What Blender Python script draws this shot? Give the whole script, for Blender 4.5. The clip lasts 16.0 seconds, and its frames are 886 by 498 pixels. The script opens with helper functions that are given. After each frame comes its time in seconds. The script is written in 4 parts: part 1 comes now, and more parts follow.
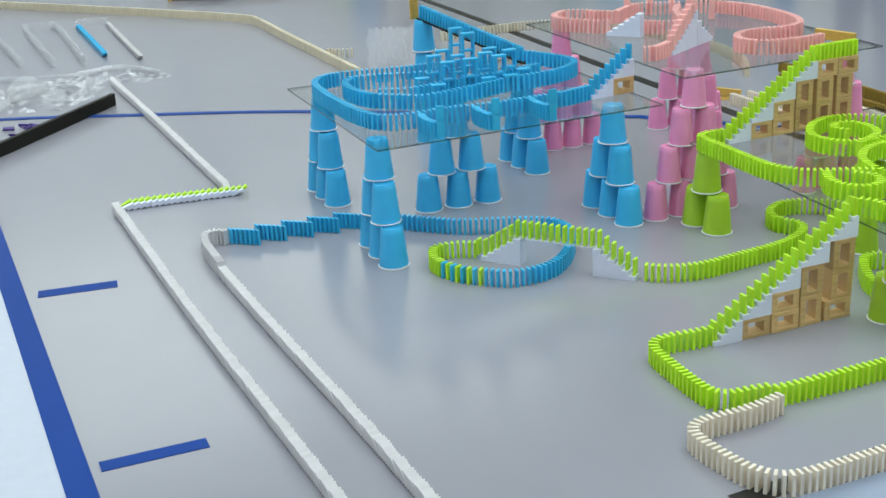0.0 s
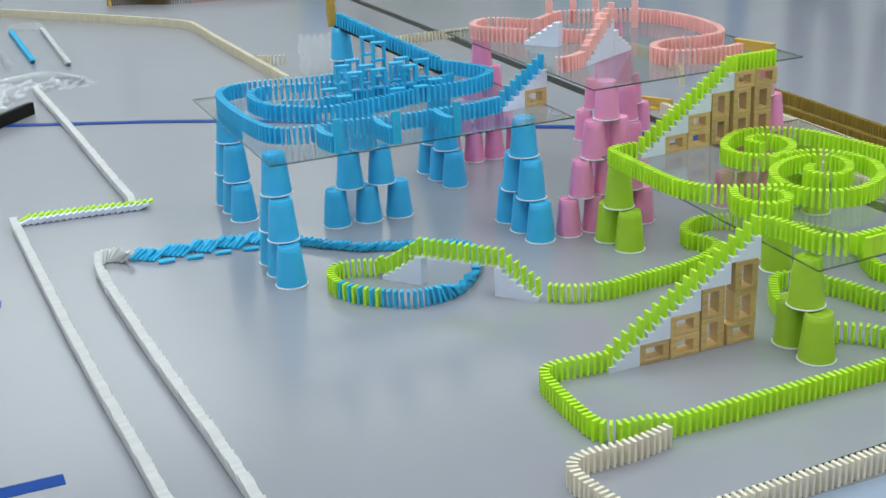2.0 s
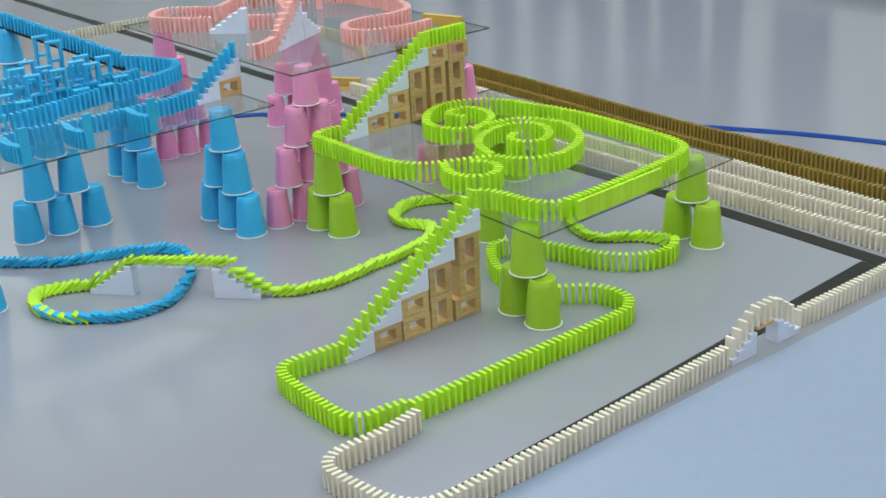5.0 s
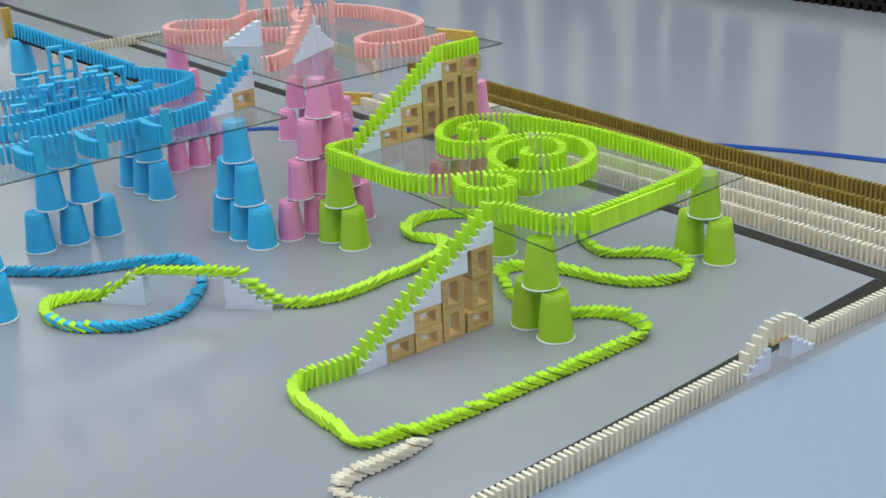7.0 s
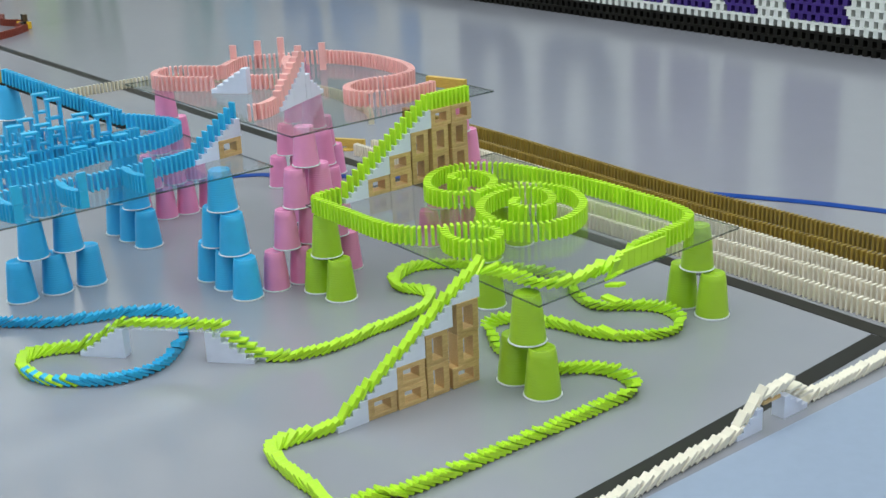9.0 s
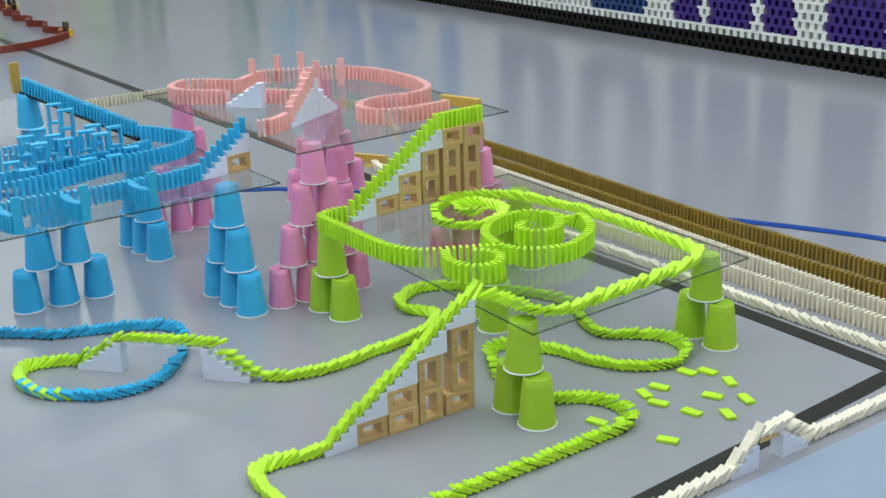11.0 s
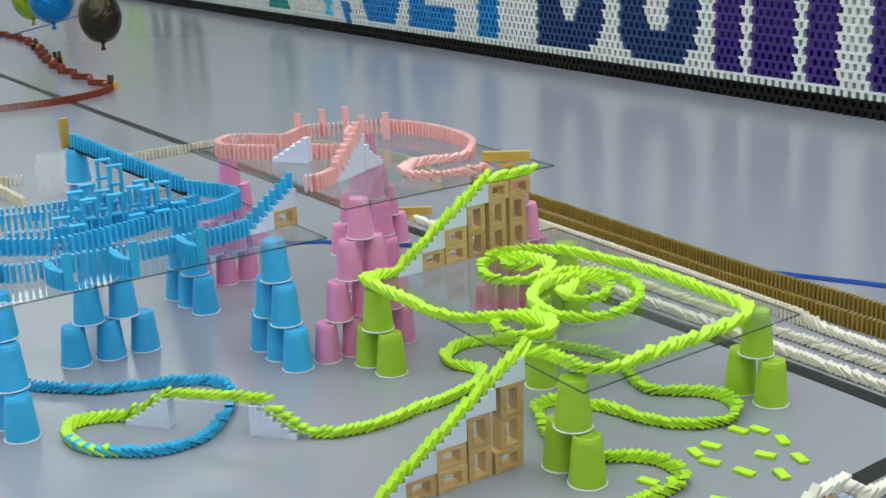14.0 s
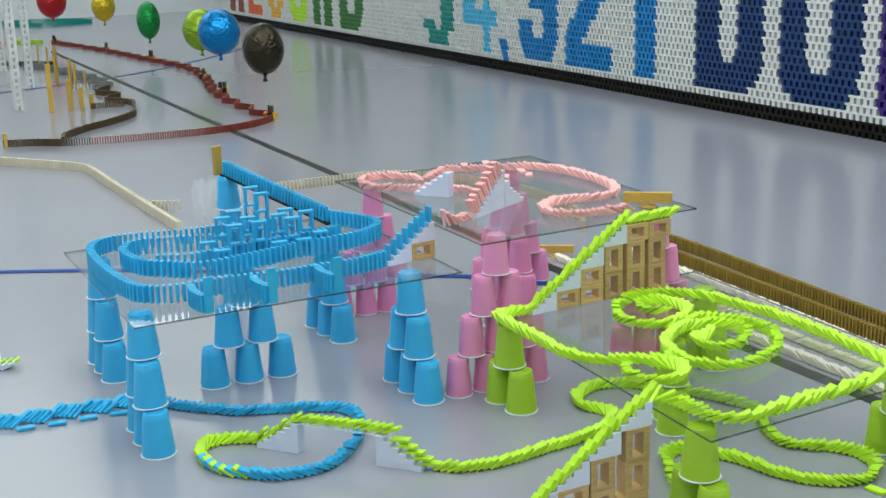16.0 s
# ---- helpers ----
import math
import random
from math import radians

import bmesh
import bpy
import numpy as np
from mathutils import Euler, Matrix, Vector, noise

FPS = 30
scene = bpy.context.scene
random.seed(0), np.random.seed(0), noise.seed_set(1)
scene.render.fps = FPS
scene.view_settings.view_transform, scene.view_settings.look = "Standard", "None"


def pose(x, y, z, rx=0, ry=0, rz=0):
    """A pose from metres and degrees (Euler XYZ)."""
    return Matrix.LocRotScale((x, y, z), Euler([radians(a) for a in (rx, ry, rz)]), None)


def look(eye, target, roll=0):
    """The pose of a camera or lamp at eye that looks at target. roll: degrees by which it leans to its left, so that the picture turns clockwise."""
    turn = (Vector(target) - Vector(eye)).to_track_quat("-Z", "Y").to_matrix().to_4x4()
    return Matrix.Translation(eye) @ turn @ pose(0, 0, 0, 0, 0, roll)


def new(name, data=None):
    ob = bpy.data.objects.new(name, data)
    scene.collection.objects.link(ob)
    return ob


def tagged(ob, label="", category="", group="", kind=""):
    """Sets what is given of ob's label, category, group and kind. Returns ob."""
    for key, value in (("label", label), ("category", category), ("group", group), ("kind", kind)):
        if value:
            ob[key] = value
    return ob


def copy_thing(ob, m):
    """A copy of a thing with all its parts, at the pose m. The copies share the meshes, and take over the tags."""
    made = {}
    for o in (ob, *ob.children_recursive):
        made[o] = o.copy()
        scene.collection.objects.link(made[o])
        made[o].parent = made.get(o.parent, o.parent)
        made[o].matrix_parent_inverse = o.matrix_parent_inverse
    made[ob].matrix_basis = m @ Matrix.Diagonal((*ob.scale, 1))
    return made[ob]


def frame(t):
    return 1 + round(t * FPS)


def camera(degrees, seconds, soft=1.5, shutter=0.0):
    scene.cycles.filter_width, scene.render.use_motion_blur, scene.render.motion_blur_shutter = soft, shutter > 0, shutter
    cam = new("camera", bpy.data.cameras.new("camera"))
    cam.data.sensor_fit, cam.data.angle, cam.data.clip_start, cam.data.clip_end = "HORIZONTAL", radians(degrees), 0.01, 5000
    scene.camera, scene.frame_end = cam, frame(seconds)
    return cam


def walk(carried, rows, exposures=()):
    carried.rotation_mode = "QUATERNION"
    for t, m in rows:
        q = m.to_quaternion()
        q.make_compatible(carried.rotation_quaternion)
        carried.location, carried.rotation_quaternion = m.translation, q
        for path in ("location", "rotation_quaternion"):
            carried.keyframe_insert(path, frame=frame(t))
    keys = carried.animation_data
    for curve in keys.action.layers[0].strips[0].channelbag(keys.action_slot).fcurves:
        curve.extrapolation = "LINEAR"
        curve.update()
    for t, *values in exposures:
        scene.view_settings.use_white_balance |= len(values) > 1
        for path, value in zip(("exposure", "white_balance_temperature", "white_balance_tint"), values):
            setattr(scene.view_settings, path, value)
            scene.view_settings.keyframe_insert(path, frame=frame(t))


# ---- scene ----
cam = camera(38.7, 16.0)
PATH = [
    (0, (-1.632, -2.352, 1.312), (-0.938, -0.607, 0.624), -2.8),
    (0.5, (-1.565, -2.331, 1.31), (-0.88, -0.579, 0.631), -2.8),
    (1, (-1.494, -2.314, 1.303), (-0.807, -0.566, 0.618), -2.7),
    (1.5, (-1.435, -2.302, 1.302), (-0.74, -0.557, 0.614), -2.6),
    (2, (-1.373, -2.303, 1.297), (-0.646, -0.57, 0.611), -2.5),
    (2.5, (-1.357, -2.291, 1.289), (-0.615, -0.574, 0.582), -2.7),
    (3, (-1.365, -2.245, 1.286), (-0.529, -0.584, 0.55), -3.3),
    (3.5, (-1.385, -2.22, 1.288), (-0.432, -0.625, 0.547), -3.6),
    (4, (-1.388, -2.21, 1.293), (-0.325, -0.675, 0.576), -3.6),
    (4.2, (-1.395, -2.201, 1.3), (-0.288, -0.696, 0.586), -3.5),
    (6.3, (-1.435, -2.177, 1.272), (-0.277, -0.729, 0.52), -3.0),
    (6.5, (-1.441, -2.178, 1.267), (-0.296, -0.719, 0.519), -3.0),
    (7, (-1.431, -2.17, 1.279), (-0.281, -0.694, 0.572), -2.6),
    (7.5, (-1.423, -2.15, 1.284), (-0.217, -0.699, 0.621), -2.9),
    (8, (-1.423, -2.137, 1.281), (-0.224, -0.678, 0.623), -3.1),
    (8.2, (-1.411, -2.137, 1.279), (-0.228, -0.665, 0.621), -3.0),
    (10.3, (-1.253, -2.163, 1.296), (-0.118, -0.64, 0.67), -2.1),
    (10.5, (-1.238, -2.166, 1.295), (-0.118, -0.631, 0.673), -1.9),
    (11, (-1.215, -2.173, 1.289), (-0.115, -0.625, 0.663), -1.7),
    (11.5, (-1.214, -2.173, 1.289), (-0.112, -0.623, 0.671), -2.1),
    (12, (-1.224, -2.168, 1.296), (-0.138, -0.604, 0.683), -2.2),
    (12.5, (-1.22, -2.158, 1.3), (-0.125, -0.589, 0.717), -2.2),
    (13, (-1.226, -2.153, 1.303), (-0.118, -0.591, 0.726), -2.0),
    (13.5, (-1.231, -2.148, 1.306), (-0.131, -0.578, 0.738), -2.0),
    (14, (-1.23, -2.145, 1.309), (-0.162, -0.547, 0.756), -2.2),
    (14.5, (-1.218, -2.147, 1.306), (-0.232, -0.492, 0.77), -1.7),
    (15, (-1.194, -2.154, 1.302), (-0.274, -0.462, 0.763), -1.4),
    (15.5, (-1.177, -2.162, 1.301), (-0.285, -0.45, 0.777), -1.5),
    (16, (-1.185, -2.171, 1.307), (-0.317, -0.437, 0.818), -1.7),
]
walk(cam, [(t, look(eye, target, roll)) for t, eye, target, roll in PATH])

# ---- light ----
scene.view_settings.exposure = 0.0
world = bpy.data.worlds.new("hall_world")
scene.world = world
world.use_nodes = True
world.node_tree.nodes["Background"].inputs[0].default_value = (0.80, 0.88, 1.0, 1)
world.node_tree.nodes["Background"].inputs[1].default_value = 0.1

HALL_W, HALL_E, HALL_S, HALL_N, HALL_H = -7.0, 7.4, -7.0, 21.0, 6.2
# Assumed lamps under the unseen ceiling, placed for soft light and calm floor reflections.
LAMP_SPOTS = [(x, y) for x in (-3.6, 0.4, 4.4) for y in (-4.0, 0.4, 4.6, 13.2, 17.8)]
for lx, ly in LAMP_SPOTS:
    lamp = bpy.data.lights.new("hall_lamp", "AREA")
    lamp.shape, lamp.size, lamp.size_y = "RECTANGLE", 3.5, 4.1
    if lx < -3 and 1 < ly < 8:  # added stronger, smaller lamp so that shadows fall to the right
        lamp.size, lamp.size_y = 2.0, 2.0
    lamp.energy, lamp.color = 49 * (0.70 if ly < -2 else 1.22 if ly < 8 else 0.68) * (0.38 if lx < -3 and ly < 1 else 1.9 if lx < -3 and ly < 8 else 1.0 if 1 < ly < 8 else 1.08), (0.89, 0.995, 0.985)
    new("hall_lamp", lamp).matrix_world = pose(lx, ly, HALL_H - 0.14)


# ---- materials ----
def material(name, colour, rough=0.4, metal=0.0, vary=0.06, scale=30.0, bump=0.0, bump_scale=200.0, stain=0.0,
             stain_scale=2.0, each=0.0, spec=0.5, alpha=1.0, trans=0.0, sub=0.0):
    m = bpy.data.materials.new(name)
    m.use_nodes = True
    nt = m.node_tree
    b = nt.nodes["Principled BSDF"]
    b.inputs["Roughness"].default_value = rough
    b.inputs["Metallic"].default_value = metal
    b.inputs["Specular IOR Level"].default_value = spec
    b.inputs["Alpha"].default_value = alpha
    b.inputs["Transmission Weight"].default_value = trans
    if sub:
        b.inputs["Subsurface Weight"].default_value = sub
        b.inputs["Subsurface Radius"].default_value = (0.004, 0.004, 0.004)
    tc = nt.nodes.new("ShaderNodeTexCoord")
    value = None

    def add(a, b_):
        if a is None:
            return b_
        n = nt.nodes.new("ShaderNodeMath")
        n.operation = "ADD"
        nt.links.new(a, n.inputs[0])
        nt.links.new(b_, n.inputs[1])
        return n.outputs[0]

    def scaled(sock, lo, hi):
        n = nt.nodes.new("ShaderNodeMapRange")
        n.inputs[3].default_value, n.inputs[4].default_value = lo, hi
        nt.links.new(sock, n.inputs[0])
        return n.outputs[0]

    for amount, sc in ((vary, scale), (stain, stain_scale)):
        if amount:
            n = nt.nodes.new("ShaderNodeTexNoise")
            n.inputs["Scale"].default_value, n.inputs["Detail"].default_value = sc, 4
            nt.links.new(tc.outputs["Object"], n.inputs["Vector"])
            value = add(value, scaled(n.outputs["Fac"], -amount, amount))
    if each:
        n = nt.nodes.new("ShaderNodeObjectInfo")
        value = add(value, scaled(n.outputs["Random"], -each, each))
        g = nt.nodes.new("ShaderNodeNewGeometry")
        value = add(value, scaled(g.outputs["Random Per Island"], -each, each))
    h = nt.nodes.new("ShaderNodeHueSaturation")
    h.inputs["Color"].default_value = (*colour, 1)
    if value:
        one = nt.nodes.new("ShaderNodeMath")
        one.operation = "ADD"
        one.inputs[1].default_value = 1.0
        nt.links.new(value, one.inputs[0])
        nt.links.new(one.outputs[0], h.inputs["Value"])
    nt.links.new(h.outputs[0], b.inputs["Base Color"])
    if bump:
        n = nt.nodes.new("ShaderNodeTexNoise")
        n.inputs["Scale"].default_value = bump_scale
        nt.links.new(tc.outputs["Object"], n.inputs["Vector"])
        k = nt.nodes.new("ShaderNodeBump")
        k.inputs["Strength"].default_value, k.inputs["Distance"].default_value = bump, 0.002
        nt.links.new(n.outputs["Fac"], k.inputs["Height"])
        nt.links.new(k.outputs[0], b.inputs["Normal"])
    return m


def wood_material(name, light, dark, rough=0.45):
    m = bpy.data.materials.new(name)
    m.use_nodes = True
    nt = m.node_tree
    b = nt.nodes["Principled BSDF"]
    b.inputs["Roughness"].default_value = rough
    tc = nt.nodes.new("ShaderNodeTexCoord")
    mp = nt.nodes.new("ShaderNodeMapping")
    mp.inputs["Scale"].default_value = (8, 60, 60)
    n = nt.nodes.new("ShaderNodeTexNoise")
    n.inputs["Scale"].default_value, n.inputs["Detail"].default_value = 6, 5
    r = nt.nodes.new("ShaderNodeValToRGB")
    r.color_ramp.elements[0].position, r.color_ramp.elements[1].position = 0.3, 0.7
    r.color_ramp.elements[0].color, r.color_ramp.elements[1].color = (*dark, 1), (*light, 1)
    nt.links.new(tc.outputs["Object"], mp.inputs["Vector"])
    nt.links.new(mp.outputs[0], n.inputs["Vector"])
    nt.links.new(n.outputs["Fac"], r.inputs[0])
    o = nt.nodes.new("ShaderNodeObjectInfo")
    v = nt.nodes.new("ShaderNodeMapRange")
    v.inputs[3].default_value, v.inputs[4].default_value = 0.85, 1.12
    nt.links.new(o.outputs["Random"], v.inputs[0])
    h = nt.nodes.new("ShaderNodeHueSaturation")
    nt.links.new(r.outputs[0], h.inputs["Color"])
    nt.links.new(v.outputs[0], h.inputs["Value"])
    nt.links.new(h.outputs[0], b.inputs["Base Color"])
    return m


LIME = material("lime_plastic", (0.52, 0.83, 0.028), 0.38, each=0.07, bump=0.05, spec=0.4)
BLUE = material("blue_plastic", (0.033, 0.45, 0.76), 0.38, each=0.06, bump=0.05, spec=0.4)
PINK = material("salmon_plastic", (0.93, 0.49, 0.46), 0.38, each=0.06, bump=0.05, spec=0.4)
WHITE = material("white_plastic", (0.62, 0.605, 0.615), 0.38, each=0.05, bump=0.05, spec=0.4)
IVORY = material("ivory_plastic", (0.82, 0.74, 0.61), 0.4, each=0.05, bump=0.05, spec=0.4)
CREAM = material("cream_plastic", (0.74, 0.66, 0.50), 0.42, each=0.06, bump=0.05, spec=0.4)
BROWN = material("bronze_plastic", (0.33, 0.215, 0.032), 0.4, each=0.1, spec=0.4)
RED = material("rust_red_plastic", (0.26, 0.05, 0.03), 0.4, each=0.1)
DARKBROWN = material("dark_brown_plastic", (0.09, 0.055, 0.02), 0.4, each=0.1)
GREY = material("grey_plastic", (0.25, 0.26, 0.25), 0.4, each=0.1)
BLACK = material("black_plastic", (0.010, 0.009, 0.0065), 0.6, each=0.2, spec=0.2)
NAVY = material("navy_plastic", (0.009, 0.045, 0.16), 0.4, each=0.1)
PURPLE = material("purple_plastic", (0.045, 0.015, 0.19), 0.4, each=0.1)
MIDBLUE = material("mid_blue_plastic", (0.008, 0.24, 0.60), 0.4, each=0.1)
SKYBLUE = material("sky_blue_plastic", (0.09, 0.50, 0.75), 0.4, each=0.1)
TEAL = material("teal_plastic", (0.01, 0.33, 0.28), 0.4, each=0.1)
GREEN = material("green_plastic", (0.03, 0.18, 0.02), 0.4, each=0.1)
ORANGE = material("orange_plastic", (0.75, 0.13, 0.015), 0.4, each=0.1)
YELLOW = material("yellow_plastic", (0.80, 0.45, 0.02), 0.4, each=0.1)
WALLWHITE = material("wall_white_plastic", (0.76, 0.77, 0.74), 0.4, each=0.08)
FLOOR = material("grey_sports_floor", (0.298, 0.296, 0.337), 0.19, vary=0.02, scale=9, stain=0.05, stain_scale=0.9, bump=0.012, bump_scale=6, spec=0.75)
TAPE_BLUE = material("blue_tape", (0.005, 0.050, 0.27), 0.5, spec=0.12, stain=0.06, stain_scale=7)
TAPE_BLACK = material("black_floor_line", (0.018, 0.017, 0.014), 0.5, spec=0.25, stain=0.15, stain_scale=5)
SHEET = material("pale_blue_sheet", (0.29, 0.345, 0.46), 0.3, stain=0.03, stain_scale=1.5, bump=0.02, bump_scale=5)
PAPER = material("white_sheet", (0.53, 0.57, 0.66), 0.35, stain=0.02, stain_scale=2)
CUP_BLUE = material("blue_cup", (0.045, 0.47, 0.84), 0.32, vary=0.03, stain=0.04, stain_scale=8, each=0.04)
CUP_PINK = material("pink_cup", (0.86, 0.30, 0.54), 0.32, vary=0.03, stain=0.04, stain_scale=8, each=0.05)
CUP_LIME = material("lime_cup", (0.39, 0.61, 0.03), 0.32, vary=0.03, stain=0.04, stain_scale=8, each=0.04)
LIP = material("white_cup_lip", (0.80, 0.82, 0.84), 0.3)
STAIR = material("lilac_white_plastic", (0.74, 0.77, 0.91), 0.35, stain=0.02, stain_scale=20, each=0.03)
WOOD = wood_material("pine_wood", (0.70, 0.47, 0.21), (0.55, 0.34, 0.13))
OCHRE = wood_material("yellow_wood", (0.68, 0.44, 0.09), (0.52, 0.31, 0.05))
CLEAR = material("clear_plastic", (0.93, 0.94, 0.98), 0.08, alpha=0.20, vary=0)
CEILING = material("ceiling_paint", (0.42, 0.44, 0.45), 0.8, stain=0.05, stain_scale=0.7)
# Wall tones are assumed: greenish for floor reflections, pale to bounce light.
HALLWALL = material("wall_paint", (0.37, 0.40, 0.35), 0.7, stain=0.05, stain_scale=0.6)
BOUNCE_WALL = material("pale_bounce_wall", (0.78, 0.80, 0.82), 0.7, stain=0.04, stain_scale=0.6)
STEEL = material("dark_steel", (0.10, 0.10, 0.11), 0.4, 0.6)


def glass_material():
    m = bpy.data.materials.new("sheet_glass")
    m.use_nodes = True
    nt = m.node_tree
    nt.nodes.remove(nt.nodes["Principled BSDF"])
    out = nt.nodes["Material Output"]
    clear = nt.nodes.new("ShaderNodeBsdfTransparent")
    clear.inputs[0].default_value = (0.978, 0.988, 0.983, 1)
    gloss = nt.nodes.new("ShaderNodeBsdfGlossy")
    gloss.inputs["Roughness"].default_value = 0.01
    face = nt.nodes.new("ShaderNodeLayerWeight")
    face.inputs[0].default_value = 0.5
    power = nt.nodes.new("ShaderNodeMath")
    power.operation = "POWER"
    power.inputs[1].default_value = 3.2
    fres = nt.nodes.new("ShaderNodeMapRange")
    fres.inputs[3].default_value, fres.inputs[4].default_value = 0.03, 0.5
    nt.links.new(face.outputs["Facing"], power.inputs[0])
    nt.links.new(power.outputs[0], fres.inputs[0])
    mix = nt.nodes.new("ShaderNodeMixShader")
    nt.links.new(fres.outputs[0], mix.inputs[0])
    nt.links.new(clear.outputs[0], mix.inputs[1])
    nt.links.new(gloss.outputs[0], mix.inputs[2])
    nt.links.new(mix.outputs[0], out.inputs[0])
    return m


GLASS = glass_material()
EDGE = material("green_glass_edge", (0.02, 0.06, 0.045), 0.15, alpha=0.7)


def foil(name, colour):
    m = material(name, colour, 0.17, 0.75, vary=0.04, bump=0.8, bump_scale=24)
    for n in m.node_tree.nodes:
        if n.bl_idname == "ShaderNodeBump":
            n.inputs["Distance"].default_value = 0.022
    return m


def glow(name, colour, strength):
    m = bpy.data.materials.new(name)
    m.use_nodes = True
    b = m.node_tree.nodes["Principled BSDF"]
    b.inputs["Base Color"].default_value = (*colour, 1)
    b.inputs["Emission Color"].default_value = (*colour, 1)
    b.inputs["Emission Strength"].default_value = strength
    return m


# Glow for the added ceiling panels.
DIFFUSER = glow("added_panel_diffuser", (0.92, 1.0, 0.99), 0.9)


# ---- building helpers ----
def mesh_of(name, bm, mat, smooth=False):
    me = bpy.data.meshes.new(name)
    bm.to_mesh(me)
    bm.free()
    for mt in (mat if isinstance(mat, (list, tuple)) else [mat]):
        me.materials.append(mt)
    if smooth:
        for p in me.polygons:
            p.use_smooth = True
    return me


def box(bm, x0, x1, y0, y1, z0, z1, mat=0):
    vs = [bm.verts.new((x, y, z)) for z in (z0, z1) for y in (y0, y1) for x in (x0, x1)]
    for q in ((0, 2, 3, 1), (4, 5, 7, 6), (0, 1, 5, 4), (2, 6, 7, 3), (0, 4, 6, 2), (1, 3, 7, 5)):
        bm.faces.new([vs[i] for i in q]).material_index = mat
    return vs


def bevel(bm, width, segments=1):
    bmesh.ops.bevel(bm, geom=bm.edges[:], offset=width, segments=segments, profile=0.7, affect="EDGES")


def part(name, bm, mat, parent, label="", smooth=False):
    ob = new(name, mesh_of(name, bm, mat, smooth))
    ob.parent = parent
    return tagged(ob, label)


def thing(name, label, category, group="", kind="", at=None):
    ob = new(name)
    ob.empty_display_size = 0.05
    if at is not None:
        ob.matrix_basis = at
    return tagged(ob, label, category, group, kind)


def lone(name, bm, mat, label, category, group="", kind="", at=None, smooth=False):
    ob = new(name, mesh_of(name, bm, mat, smooth))
    if at is not None:
        ob.matrix_basis = at
    return tagged(ob, label, category, group, kind)


def spline(points, step=0.004):
    """A smooth line through the points, as dense points and the length at each given point."""
    p = [Vector(q).to_3d() if len(q) == 2 else Vector(q) for q in points]
    dense, marks, total = [p[0]], [0.0], 0.0
    for i in range(len(p) - 1):
        a, b, c, d = p[max(i - 1, 0)], p[i], p[i + 1], p[min(i + 2, len(p) - 1)]
        n = max(2, int((c - b).length / step))
        for k in range(1, n + 1):
            t = k / n
            q = 0.5 * (2 * b + (c - a) * t + (2 * a - 5 * b + 4 * c - d) * t * t + (3 * b - a - 3 * c + d) * t ** 3)
            total += (q - dense[-1]).length
            dense.append(q)
        marks.append(total)
    return dense, marks


def along(points, spacing, start=0.0, even=False):
    """Places at even spacing along the smooth line: position, heading and the length run so far."""
    dense, marks = spline(points)
    if even and marks[-1] > spacing:
        spacing = (marks[-1] - 1e-5) / round(marks[-1] / spacing)
    out, run, want = [], 0.0, start
    for a, b in zip(dense, dense[1:]):
        d = (b - a).length
        while d > 0 and want <= run + d:
            q = a.lerp(b, (want - run) / d)
            out.append((q, math.atan2(b.y - a.y, b.x - a.x), want))
            want += spacing
        run += d
    return out, marks


# ---- dominoes ----
DW, DH, DT = 0.024, 0.048, 0.0075
MOVERS = []
rnd = random.Random(4)


def domino_mesh(mat):
    bm = bmesh.new()
    box(bm, -DT / 2, DT / 2, -DW / 2, DW / 2, 0, DH)
    bevel(bm, 0.0007)
    return mesh_of("domino", bm, mat)


DOMINO = {k: domino_mesh(m) for k, m in dict(lime=LIME, blue=BLUE, salmon=PINK, white=WHITE, cream=IVORY, pale=SKYBLUE).items()}


def tipped(q, heading, angle, twist=0.0):
    """A domino at q that has tipped by an angle, in degrees, over its leading lower edge."""
    return (Matrix.Translation(q) @ pose(0, 0, 0, 0, 0, math.degrees(heading) + twist)
            @ pose(DT / 2, 0, 0) @ pose(0, 0, 0, 0, angle, 0) @ pose(-DT / 2, 0, 0))


def domino(colour, m, label, group):
    ob = new("domino", DOMINO[colour])
    ob.matrix_basis = m
    return tagged(ob, label, "domino", group)


def time_at(s, marks, times):
    known = [(marks[i], t) for i, t in sorted(times.items())]
    return float(np.interp(s, [k for k, _ in known], [t for _, t in known]))


def run_of(points, colour, group, label, times=None, spacing=0.0172, z=0.0, tilt=None, lift=None, jitter=1.5, back=False, pick=None, mess=0.0):
    """A row of dominoes along a line. times: seconds at which the wave passes given points. tilt: lie already, by that angle.
    lift: a height for each length run, and the slope there."""
    places, marks = along(points, spacing, even=lift is None)
    made = []
    for i, (q, head, s) in enumerate(places):
        up, slope = lift(s / marks[-1], q) if lift else (0.0, 0.0)
        q = Vector((q.x, q.y, q.z + z + up))
        head2 = head + math.pi if back else head
        rest = math.degrees(math.acos(DT / spacing)) - slope + rnd.uniform(-6, 3)
        rest = min(rest, 88)
        twist = rnd.uniform(-jitter, jitter)
        end_twist = twist + rnd.uniform(-mess, mess) + rnd.uniform(-4.5, 4.5)
        c = pick(i, len(places)) if pick else colour
        if tilt is not None:
            ob = domino(c, tipped(q, head2, tilt + rnd.uniform(-2, 2), twist * 2), label, group)
        else:
            ob = domino(c, tipped(q, head2, 0, twist), label, group)
        if times:
            t = time_at(s, marks, times)
            side = rnd.uniform(-0.002, 0.002) * (1 + mess / 12)
            MOVERS.append((ob, q, head2, rest, twist, end_twist, t, Vector((-math.sin(head2), math.cos(head2), 0)) * side))
        made.append(ob)
    return made


